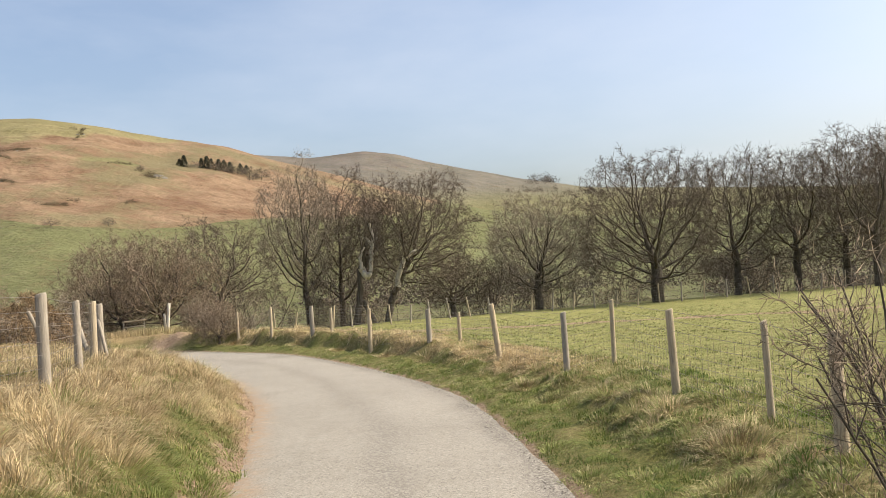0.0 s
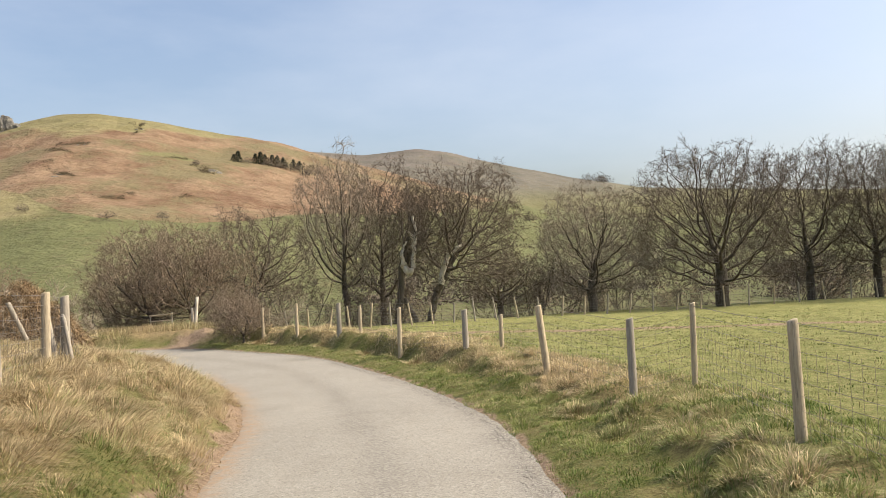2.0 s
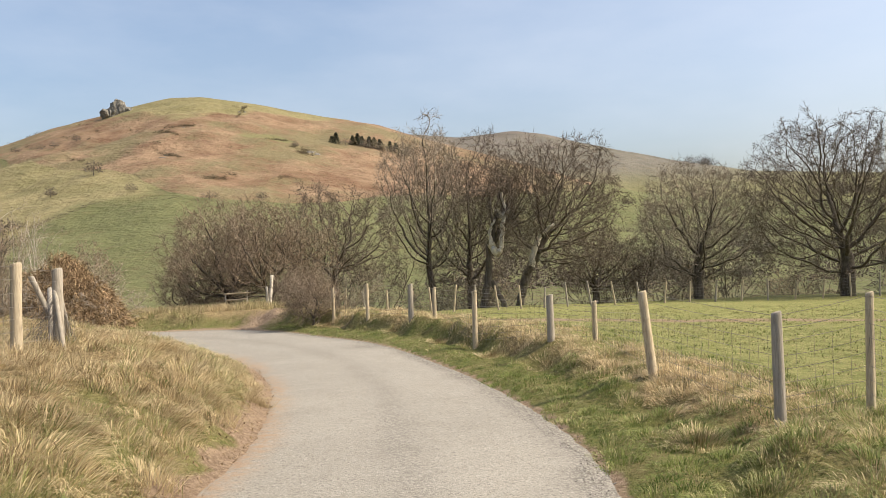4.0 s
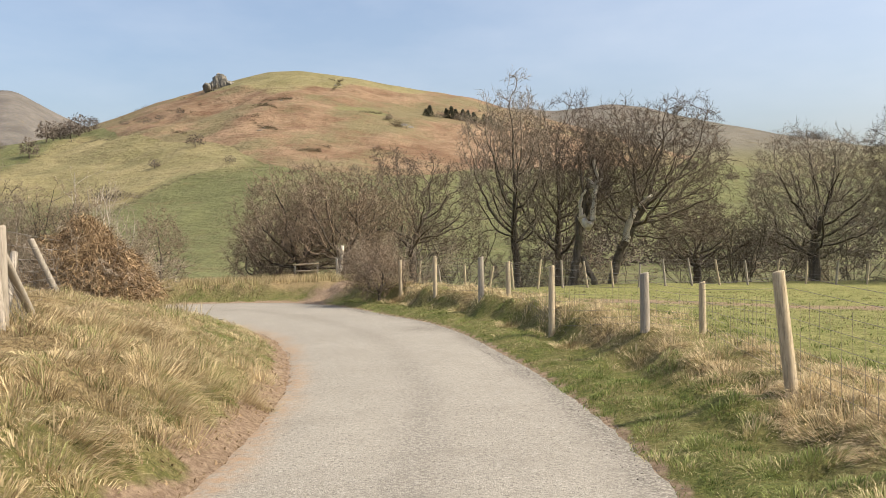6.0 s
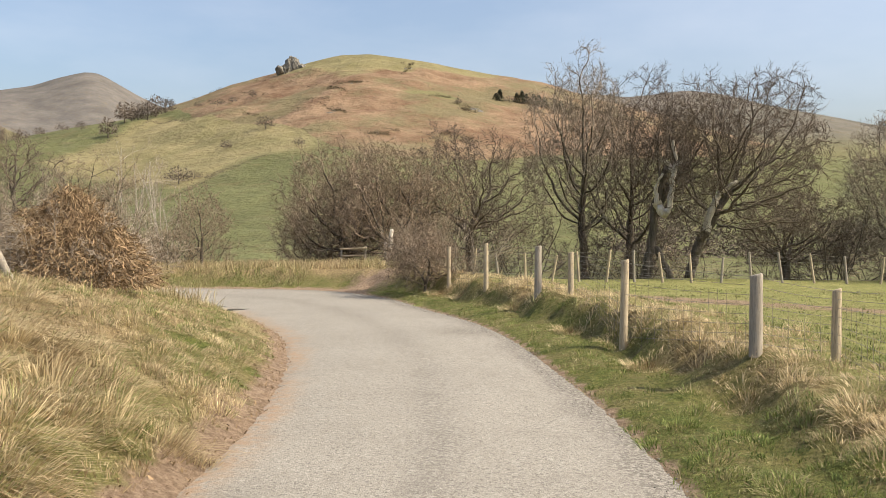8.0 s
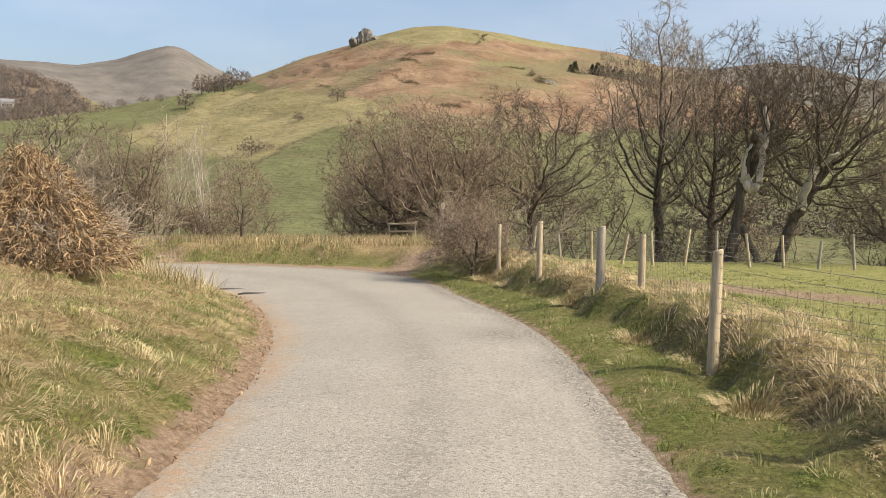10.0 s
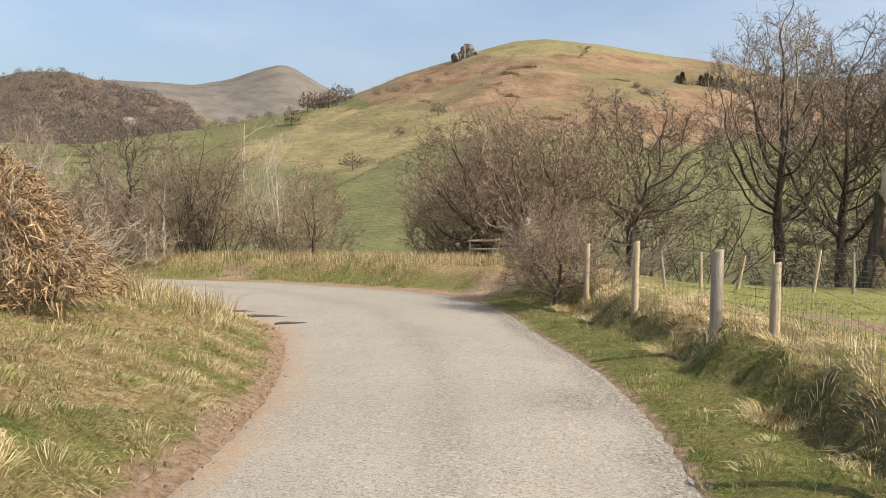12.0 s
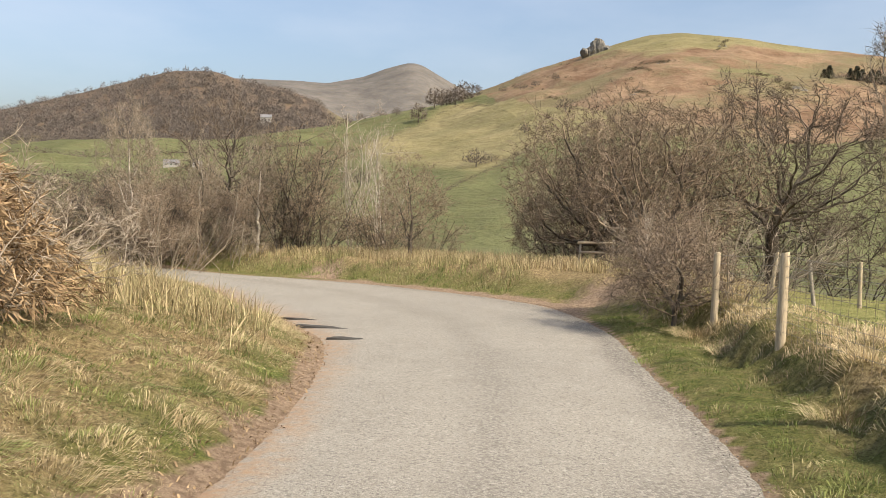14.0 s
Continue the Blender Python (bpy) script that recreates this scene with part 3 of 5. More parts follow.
def fine_twigs(rng, pos, ways, pick, count, length, r, up):
    """Two orders of fine twigs on the ends of branches."""
    base, w = np.repeat(pos[pick], count, 0), np.repeat(ways[pick], count, 0)
    n = len(base)
    d = unit(w * 0.75 + rng.normal(size=(n, 3)) * 0.62 + (0, 0, up))
    ln = length * rng.uniform(0.45, 1.2, (n, 1))
    mid = base + d * ln * 0.5
    d2 = unit(d + rng.normal(size=(n, 3)) * 0.3 + (0, 0, up))
    tip = mid + d2 * ln * 0.5
    out = [spikes(np.stack([base, mid], 1), np.full((n, 2), r)), spikes(np.stack([mid - d * 0.02, tip], 1), np.full((n, 2), r * 0.8))]
    for t in (0.2, 0.4, 0.6, 0.75, 0.9):
        at, way = (base + (mid - base) * t * 2, d) if t < 0.5 else (mid + (tip - mid) * (t * 2 - 1), d2)
        e = unit(way * 0.8 + rng.normal(size=(n, 3)) * 0.55 + (0, 0, up))
        w2 = unit(np.cross(e, rng.normal(size=(n, 3)))) * r
        v = np.stack([at - w2, at + w2, at + e * ln * rng.uniform(0.35, 0.7, (n, 1))], 1).reshape(-1, 3)
        out.append((v, np.arange(n * 3).reshape(n, 3)))
    return out


def grown_tree(name, x, y, z, height, width, seed, fork=0.25, lean=(0.0, 0.0), off=(0.0, 0.0), floor=0.18, count=750, step=0.2, up=0.05, wob=0.2, girth=0.24, mats=None, label="", category="tree", group="", twigs=3, tw=0.5, fine=0.0115, reach=2.2, thick=0.0075):
    """A leafless tree: trunk and limbs, and a crown of fine twigs."""
    rng = np.random.default_rng(seed)
    mats = mats or (BARK, TWIG)
    top = new(name)
    top.location = (x, y, z)
    h = height * fork
    trunk = [(0, 0, -0.4), (lean[0] * h * 0.35, lean[1] * h * 0.35, h * 0.45), (lean[0] * h, lean[1] * h, h)]
    lo, hi = floor * height, height - tw * 0.55
    size = np.array([width / 2 - tw * 0.5, width / 2 - tw * 0.5, (hi - lo) / 2])
    c = np.array([off[0], off[1], (lo + hi) / 2])
    pos, par, ways = grow(rng, trunk, c, size, lo, int(count * 1.9), step, reach, step * 1.35, up, wob)
    sets, rad = branch_mesh(pos, par, ways, fine, 2.1, girth)
    a = mesh_part("trunk", *sets[0], mats[0], top)
    a.data.shade_smooth()
    pick = np.flatnonzero(rad < fine * 1.9)
    v, f = join([split(sets[1])] + fine_twigs(rng, pos, ways, pick, twigs, tw, thick, up * 0.8))
    mesh_part("crown", v, f, mats[1], top)
    return tagged(top, label, category, group)


def thicket(name, x, y, z, height, width, stems, rng_seed, mats, label, category="bush", dense=1.0, upright=0.5, group="", twigs=1.0, thick=0.006):
    """A many-stemmed leafless bush."""
    rng = np.random.default_rng(rng_seed)
    top = new(name)
    top.location = (x, y, z)
    lines = []
    for k in range(stems):
        a, q = rng.uniform(0, 2 * np.pi), rng.uniform(0, 1) ** 0.6
        lean = np.array([np.cos(a), np.sin(a)]) * q * (1 - upright) * width / height * 0.9
        spot = width * 0.22 * (0.4 + upright) * q
        lines.append(trunk_line(rng, (np.cos(a) * spot, np.sin(a) * spot, -0.25), height * rng.uniform(0.6, 1.0), lean, height * thick, 8, 0.12))
    P0, R0 = np.concatenate([s[0] for s in lines]), np.concatenate([s[1] for s in lines])
    P1, R1_ = sprout(rng, P0, R0, 6, 0.12, 1.0, 0.45, (20, 65), 0.22, 0.06, 0.011, 5, 0.35, 0.005 * twigs)
    P2, R2_ = sprout(rng, P1, R1_, max(3, int(6 * dense)), 0.1, 1.0, 0.55, (22, 75), 0.25, 0.05, 0.008, 3, 0.35, 0.004 * twigs)
    P3, R3_ = sprout(rng, P2, R2_, max(2, int(8 * dense)), 0.1, 1.0, 0.7, (20, 75), 0.25, 0.03, 0.007, 2, 0.3, 0.0042 * twigs)
    fit_crown([P0, P1, P2, P3], height, width, False)
    v, f = join([tubes(P0, R0, 6), tubes(P1, R1_, 4)])
    mesh_part("stem", v, f, mats[0], top)
    v, f = join([split(tubes(P2, R2_, 3)), spikes(P3, R3_)])
    mesh_part("crown", v, f, mats[1], top)
    return tagged(top, label, category, group)


# ---- fences ----
def post_mesh(height, radius, lean=(0.0, 0.0), sides=12):
    """A round stake, slightly tapered and cut at the top with a worn rim."""
    bm = bmesh.new()
    rings = []
    for h, k in ((-0.35, 1.06), (0.0, 1.05), (0.35, 1.0), (0.7, 0.97), (0.97, 0.95), (0.993, 0.91), (1.0, 0.80)):
        z = h * height if h > 0 else h
        rings.append([bm.verts.new((math.cos(i * 2 * math.pi / sides) * radius * k * (1 + 0.05 * math.sin(3 * i + 4 * h)) + lean[0] * max(z, 0) / height,
                                    math.sin(i * 2 * math.pi / sides) * radius * k * (1 + 0.05 * math.cos(2 * i + 3 * h)) + lean[1] * max(z, 0) / height, z + (0.012 * math.cos(i * 2 * math.pi / sides) if h > 0.95 else 0))) for i in range(sides)])
    for a, b in zip(rings[:-1], rings[1:]):
        for i in range(sides):
            bm.faces.new((a[i], a[(i + 1) % sides], b[(i + 1) % sides], b[i]))
    bm.faces.new(rings[-1])
    return bm


def strand(points, h, radius, seed):
    """One strand of wire from post to post, hanging a little."""
    rng = np.random.default_rng(seed)
    line = []
    for (a, ha), (b, hb) in zip(points[:-1], points[1:]):
        t = np.linspace(0, 1, 6, endpoint=False)[:, None]
        p = (a + (0, 0, h * ha)) * (1 - t) + (b + (0, 0, h * hb)) * t
        p[:, 2] -= 0.05 * (t * (1 - t))[:, 0] * rng.uniform(0.2, 1.8)
        line.append(p)
    P = np.concatenate(line + [points[-1][0][None] + (0, 0, h * points[-1][1])])[None]
    return tubes(P, np.full(P.shape[:2], radius), 4)


POSTS = [  # x, y of the foot, z of the top, radius, lean of the top (x, y), kind
    (2.5, 1.2, 1.35, 0.05, (0, 0), 0), (2.5, 3.6, 1.3, 0.05, (0, 0), 0), (2.6, 5.75, 1.21, 0.048, (0, 0), 0), (2.75, 7.35, 1.165, 0.032, (-0.01, 0), 0), (2.56, 9.65, 1.158, 0.047, (-0.02, 0), 0),
    (2.64, 13.45, 1.107, 0.038, (0.02, 0), 0), (1.84, 13.3, 0.959, 0.05, (0.0, 0.02), 1), (0.95, 16.0, 1.03, 0.055, (-0.1, 0), 0), (0.29, 19.9, 0.678, 0.045, (0, 0), 0), (-0.44, 19.45, 0.832, 0.06, (0, 0), 1),
    (-2.04, 21.75, 0.827, 0.05, (0.02, 0), 0), (-3.52, 25.4, 0.753, 0.05, (0, 0), 0), (-4.11, 25.4, 0.855, 0.064, (0, 0), 1), (-5.84, 27.7, 0.808, 0.05, (0, 0), 0), (-7.5, 29.85, 0.64, 0.05, (0, 0), 0),
]


def wire_fence(name, posts, strands, label, net=True, seed=1, wire=0.0022, netting=0.78):
    top = new(name)
    pts = []
    for k, (x, y, zt, r, lean, kind) in enumerate(posts):
        z = gz(x, y)
        h = zt - z
        ob = part("fence_post", post_mesh(h, r, lean), (POST, GREYPOST)[kind], top)
        ob.location = (x, y, z)
        ob.data.shade_smooth()
        pts.append((np.array([x, y, z]), h))
    for k, h in enumerate(strands):
        v, f = strand(pts, h, wire, seed * 10 + k)
        mesh_part("wire", v.tolist(), f.tolist(), WIRE, top)
    # barbs on the upper strand
    P = []
    rng = np.random.default_rng(seed)
    for (a, ha), (b, hb) in zip(pts[:-1], pts[1:]):
        for i in range(int(np.hypot(*(b - a)[:2]) / 0.12)):
            t = rng.uniform()
            q = (a + (0, 0, ha * strands[0])) * (1 - t) + (b + (0, 0, hb * strands[0])) * t - (0, 0, 0.05 * t * (1 - t))
            d = rng.normal(size=3) * 0.014
            P.append([q - d, q + d])
    if net:
        for (a, ha), (b, hb) in zip(pts[:-1], pts[1:]):
            n = max(2, int(np.hypot(*(b - a)[:2]) / 0.16))
            for i in range(1, n):
                q = a + (b - a) * i / n
                h = ha + (hb - ha) * i / n
                P.append([q + (0, 0, 0.02), q + (0, 0, netting * h)])
    P = np.array(P)
    v, f = tubes(P, np.full(P.shape[:2], wire * 0.7), 3)
    tagged(mesh_part("wire_netting", v.tolist(), f.tolist(), WIRE, top), "rusty square sheep netting", kind="stuff")
    return tagged(top, label, "fence")


STRANDS = (0.97, 0.86, 0.74, 0.62, 0.5, 0.38, 0.26, 0.14)
wire_fence("field_fence", POSTS, STRANDS, "weathered round stakes with barbed wire and sheep netting")
LPOSTS = [(-3.6, 3.4, 2.0, 0.055, (0, 0), 1), (-3.85, 5.6, 1.92, 0.055, (0, 0), 1), (-4.09, 8.25, 1.83, 0.058, (0.0, 0), 1), (-4.93, 10.93, 1.697, 0.05, (0, 0), 1), (-5.75, 13.35, 1.635, 0.06, (0.02, 0), 0), (-6.17, 14.66, 1.56, 0.065, (0, 0), 1), (-9.0, 18.65, 1.43, 0.05, (-0.3, -0.25), 1)]
bank_fence = wire_fence("bank_fence", LPOSTS, (0.97, 0.83, 0.68, 0.53, 0.4, 0.27, 0.14), "grey stakes with slack wire and netting on the bank", seed=2)


def stake(a, b, r, material, parent, name):
    a, b = np.array(a, float), np.array(b, float)
    t = np.linspace(0, 1, 6)[:, None]
    P = (a * (1 - t) + b * t)[None]
    R = np.full((1, 6), r) * np.array([[1.05, 1.0, 1.03, 0.97, 0.95, 0.9]])
    v, f = tubes(P, R, 9)
    n = len(v)
    faces = f.tolist() + [list(range(8, -1, -1)), list(range(n - 9, n))]
    ob = mesh_part(name, v.tolist(), faces, material, parent)
    ob.data.shade_smooth()
    return ob


stake((-6.5, 15.0, gz(-6.5, 15.0) - 0.1), (-7.05, 15.75, 1.28), 0.042, GREYPOST, bank_fence, "brace")
stake((-6.75, 15.7, gz(-6.75, 15.7) - 0.1), (-6.2, 14.7, 1.34), 0.045, GREYPOST, bank_fence, "brace")
stake((-5.95, 14.45, gz(-5.95, 14.45) - 0.1), (-6.18, 14.62, 1.3), 0.03, GREYPOST, bank_fence, "brace")
# slack netting bundled round the end post
rng = np.random.default_rng(6)
P = []
for k in range(46):
    a = rng.uniform(0, 6.28)
    b = np.array([-6.17, 14.66, 1.3 - rng.uniform(0, 0.2)])
    e = np.array([-6.17 + math.cos(a) * rng.uniform(0.12, 0.4) - 0.1, 14.66 + math.sin(a) * rng.uniform(0.12, 0.4), gz(-6.17, 14.66) + 0.02])
    t = np.linspace(0, 1, 6)[:, None]
    P.append(b * (1 - t) + e * t + rng.normal(size=(6, 3)) * 0.02)
P = np.array(P)
v, f = tubes(P, np.full(P.shape[:2], 0.0028), 3)
mesh_part("slack_netting", v, f, WIRE, bank_fence, "slack rusty netting bundled round a post")

rng = np.random.default_rng(5)
FAR = []
for k, t in enumerate(np.linspace(0, 1, 36)):
    x, y = np.array([-9.2, 36.6]) * (1 - t) ** 2 + 2 * t * (1 - t) * np.array([3, 47]) + t * t * np.array([34, 50])
    FAR.append((x, y, gz(x, y) + 1.0 + rng.uniform(-0.12, 0.12), 0.042, (rng.uniform(-0.16, 0.16), 0), int(rng.integers(0, 2))))
wire_fence("far_fence", FAR, (0.97, 0.83, 0.7, 0.57, 0.43, 0.3, 0.16), "far pasture fence of leaning stakes and netting", seed=3, wire=0.0035)

# ---- gate by the bend ----
gate = new("field_gate")
gp = (-12.25, 36.6, gz(-12.25, 36.6))
stake((gp[0] - 0.05, gp[1], gp[2] - 0.3), (gp[0] + 0.1, gp[1] + 0.05, 0.95), 0.07, PALEBARK, gate, "gate_post")
stake((gp[0] - 0.14, gp[1] + 0.1, gp[2] - 0.3), (gp[0] - 0.16, gp[1] + 0.1, 0.5), 0.05, PALEBARK, gate, "gate_post")
stake((-14.6, 37.48, 0.2), (-13.62, 37.72, 0.24), 0.035, POST, gate, "rail")
stake((-14.55, 37.5, -0.05), (-13.7, 37.7, -0.02), 0.03, POST, gate, "rail")
stake((-14.55, 37.5, gz(-14.55, 37.5) - 0.2), (-14.55, 37.52, 0.22), 0.035, GREYPOST, gate, "upright")
stake((-13.7, 37.7, gz(-13.7, 37.7) - 0.2), (-13.68, 37.72, 0.32), 0.035, GREYPOST, gate, "upright")
tagged(gate, "broken hurdle gate with split pale posts by the bend", "gate")

# ---- trees along the field edge ----
OAK = "leafless oak with dark mossy limbs behind the far fence"
GR = "oaks along the field edge"
def field_oak(x, y, height, width, seed, label=OAK, **more):
    return grown_tree("oak_tree", x, y, gz(x, y), height, width, seed, label=label, group=GR, **more)


field_oak(-7.6, 47.1, 10.6, 5.4, 21, "tall slim leafless ash with a fan of fine twigs", fork=0.3, floor=0.22, up=0.16, wob=0.17, count=760, off=(-0.2, 0), girth=0.17, lean=(-0.06, 0), mats=(BARK, PALETIP), reach=2.8)
field_oak(-6.0, 49.4, 10.2, 6.6, 22, fork=0.26, floor=0.2, up=0.08, count=800, off=(0.2, 0), girth=0.2)
leaning = field_oak(-3.2, 45.7, 8.6, 7.4, 24, "leafless oak leaning over, with bleached broken limbs", fork=0.33, lean=(0.42, 0), off=(2.0, 0), floor=0.15, up=0.04, wob=0.26, count=800, girth=0.2)
field_oak(0.6, 49.9, 4.4, 5.8, 25, "low spreading leafless thorn tree by the far fence", fork=0.2, floor=0.14, count=520, step=0.2, wob=0.3, girth=0.2, tw=0.36)
field_oak(5.9, 50.4, 7.4, 7.6, 26, "rounded leafless oak with ivy-dark limbs behind the far fence", fork=0.22, floor=0.1, count=900, wob=0.3, girth=0.27, mats=(BARK, PALETIP))
field_oak(12.75, 48.6, 9.3, 9.6, 27, "broad dark leafless oak with a full domed crown", fork=0.2, floor=0.08, count=1250, wob=0.2, girth=0.38, off=(-0.3, 0), tw=0.46)
far_oak = field_oak(18.7, 51.8, 9.6, 7.6, 31, fork=0.26, floor=0.1, count=800, wob=0.24, step=0.24, tw=0.6, twigs=3)
far_oak_2 = field_oak(22.4, 51.6, 9.6, 6.8, 32, fork=0.3, floor=0.1, count=760, wob=0.2, up=0.08, step=0.24, tw=0.6, twigs=3)
for ob, x, y, turn in ((far_oak, 25.8, 52.2, 130), (far_oak_2, 24.6, 46.2, 200), (far_oak, 29.5, 51, 60)):
    copy_thing(ob, pose(x, y, gz(x, y), 0, 0, turn))


def limb_path(points, r0, r1, seed, sides=8):
    """A bent tapering limb through a few points."""
    rng = np.random.default_rng(seed)
    q = spline([np.array(p, float) for p in points], 5)
    q[1:-1] += rng.normal(size=q[1:-1].shape) * 0.03
    r = np.linspace(r0, r1, len(q)) * rng.uniform(0.88, 1.14, len(q))
    return tubes(q[None], r[None], sides)


# bleached stretches and a torn stub on the leaning oak
v, f = join([limb_path([(0.75, -0.15, 1.9), (1.0, -0.15, 2.9), (1.35, -0.1, 3.5), (1.9, 0, 3.9)], 0.17, 0.07, 1)])
mesh_part("dead_limb", v, f, PALEBARK, leaning, "bleached barkless stretch of limb").data.shade_smooth()

# the dead oak with its pale stripped limbs
snag = new("dead_oak")
sx, sy = -4.4, 44.9
snag.location = (sx, sy, gz(sx, sy))
v, f = join([limb_path([(-0.35, 0, -0.4), (-0.3, 0, 0.4), (-0.1, 0, 1.4), (0.0, 0, 2.8), (0.3, 0, 4.0), (0.6, 0.1, 4.6)], 0.22, 0.1, 4, 11), limb_path([(0.85, -0.2, -0.5), (0.5, -0.1, 0.5), (0.05, 0, 1.3)], 0.15, 0.13, 5, 9)])
mesh_part("trunk", v, f, BARK, snag).data.shade_smooth()
v, f = join([limb_path([(0.1, -0.2, 3.1), (0.35, -0.3, 2.6), (0.6, -0.3, 2.75), (0.66, -0.25, 3.4), (0.74, -0.2, 4.1), (0.84, -0.2, 4.7), (0.72, -0.2, 5.5)], 0.17, 0.05, 6), limb_path([(0.75, -0.2, 4.3), (0.5, -0.2, 4.65), (0.3, -0.2, 4.75)], 0.1, 0.03, 7), limb_path([(0.8, -0.2, 4.4), (1.05, -0.2, 4.7), (1.1, -0.2, 5.0)], 0.08, 0.02, 8),
             limb_path([(0.15, -0.2, 3.0), (0.1, -0.3, 3.6), (0.35, -0.3, 4.2)], 0.1, 0.05, 10)])
mesh_part("dead_limb", v, f, PALEBARK, snag, "bleached barkless twisted dead limbs").data.shade_smooth()
rng = np.random.default_rng(9)
pos, par, ways = grow(rng, [(0, 0, 2.7), (0.5, 0.3, 3.6)], np.array([1.2, 0.6, 5.0]), np.array([2.6, 2.0, 2.2]), 2.6, 700, 0.2, 2.2, 0.27, 0.05, 0.28)
sets, rad = branch_mesh(pos, par, ways, 0.012, 2.1, 0.13)
mesh_part("limb", *sets[0], BARK, snag).data.shade_smooth()
v, f = join([split(sets[1])] + fine_twigs(rng, pos, ways, np.flatnonzero(rad < 0.023), 3, 0.5, 0.0075, 0.04))
mesh_part("crown", v, f, TWIG, snag)
tagged(snag, "half-dead oak with a bleached twisted snag top", "tree")

# ---- hawthorns and scrub ----
HAW = "broad tangled leafless hawthorn beyond the gate"
HG = "hawthorns by the gate"
def hawthorn(x, y, height, width, seed, label=HAW, **more):
    keys = dict(fork=0.12, floor=0.03, count=900, step=0.2, wob=0.34, up=0.02, girth=0.16, mats=(BARK, THORN), twigs=3, tw=0.46, reach=1.8)
    keys.update(more)
    return grown_tree("hawthorn", x, y, gz(x, y), height, width, seed, label=label, category="tree", group=HG, **keys)


hawthorn(-15.7, 40.5, 5.3, 6.6, 41)
hawthorn(-13.4, 39.6, 4.9, 5.8, 42)
hawthorn(-18.4, 43.5, 4.4, 5.6, 44, count=600)
hawthorn(-11.6, 43.2, 6.4, 6.4, 43, "crooked leafless hawthorn with mossy limbs", fork=0.3, floor=0.12, count=620, step=0.22, wob=0.36, girth=0.2, twigs=3, mats=(BARK, TWIG))
for x, y, h, w, seed, lab in ((-8.3, 30.3, 1.7, 2.2, 51, "leafless tangled thorn bush at the corner of the track"), (-9.3, 32.0, 1.6, 2.0, 52, "leafless tangled thorn bush beside the track")):
    grown_tree("thorn_bush", x, y, gz(x, y), h, w, seed, fork=0.12, floor=0.02, count=430, step=0.1, wob=0.45, up=0.03, girth=0.04, fine=0.006, mats=(BARK, THORN), label=lab, category="bush", twigs=3, tw=0.3, thick=0.0046, reach=0.9)
thicket("arching_bramble", -7.7, 30.9, gz(-7.7, 30.9), 1.45, 3.0, 16, 53, (PALETWIG, PALETWIG), "pale arching bramble stems beside a thorn bush", dense=0.45, upright=0.1, thick=0.006)
thicket("thorn_bush", 2.42, 4.3, gz(2.42, 4.3), 1.5, 1.15, 15, 54, (BARK, THORN), "dark knobbly thorn bush against the roadside fence", dense=0.8, upright=0.3, thick=0.0055, twigs=0.7)

scrub = [thicket("scrub_bush", 0, 0, -90, 3.4, 4.5, 9, 60 + k, (BARK, (TWIG, THORN)[k % 2]), "brown leafless scrub on the slope below the field", dense=0.85, upright=0.4, group="scrub below the field", twigs=2.0) for k in range(3)]
rng = np.random.default_rng(11)
for k in range(26):
    t = k / 25
    base = np.array([-12.5, 42]) * (1 - t) ** 2 + 2 * t * (1 - t) * np.array([3, 53]) + t * t * np.array([38, 56])
    x, y = base + rng.normal(size=2) * (1.2, 2.2) + (0, 3)
    s = rng.uniform(0.7, 1.25)
    m4 = pose(x, y, gz(x, y) - 0.1, 0, 0, rng.uniform(0, 360))
    src = scrub[k % 3]
    if k < 3:
        src.matrix_basis = m4
    else:
        copy_thing(src, m4).scale = (s, s, s * rng.uniform(0.8, 1.1))

# left of the bend: saplings, birches and scrub on the slope beyond the road
SAP = "small bushy leafless sapling beyond the roadside strip"
grown_tree("sapling", -20.2, 36.9, gz(-20.2, 36.9), 3.3, 2.5, 71, fork=0.2, floor=0.1, count=420, step=0.13, up=0.12, wob=0.2, girth=0.06, fine=0.005, mats=(BARK, THORN), label=SAP, twigs=2, tw=0.3, thick=0.006, reach=1.2)
thicket("willow_scrub", -25.6, 36.6, gz(-25.6, 36.6), 4.3, 3.0, 20, 72, (BARK, THORN), "dense leafless willow scrub beyond the road", dense=1.0, upright=0.65, twigs=1.6)
grown_tree("twisted_tree", -29.6, 36.5, gz(-29.6, 36.5), 6.0, 5.0, 73, fork=0.35, floor=0.25, count=380, step=0.22, wob=0.4, girth=0.12, lean=(0.1, 0), label="crooked leafless tree above the scrub", twigs=2, tw=0.36)
thicket("willow_scrub", -26.9, 32.6, gz(-26.9, 32.6), 3.0, 4.4, 22, 74, (PALETWIG, THORN), "dense leafless willow scrub beyond the road", dense=1.0, upright=0.5, twigs=1.6)
thicket("willow_scrub", -31.0, 33.5, gz(-31.0, 33.5), 3.3, 5.0, 22, 75, (BARK, THORN), "dense leafless willow scrub beyond the road", dense=1.0, upright=0.5, twigs=1.6)
thicket("willow_scrub", -34.5, 32.5, gz(-34.5, 32.5), 3.0, 5.0, 20, 76, (BARK, TWIG), "dense leafless willow scrub beyond the road", dense=1.0, upright=0.5, twigs=1.6)
BIR = "slender pale-stemmed birch saplings, leafless"
for x, y, h, n, w, seed in ((-27.4, 40.8, 6.0, 5, 2.2, 83), (-25.2, 40.6, 5.4, 4, 2.0, 84), (-23.8, 39.0, 4.4, 4, 1.8, 85)):
    thicket("birch_clump", x, y, gz(x, y), h, w, n, seed, (BIRCH, PALETWIG), BIR, "tree", 0.75, 0.7, "birches beyond the road", thick=0.004, twigs=1.4)
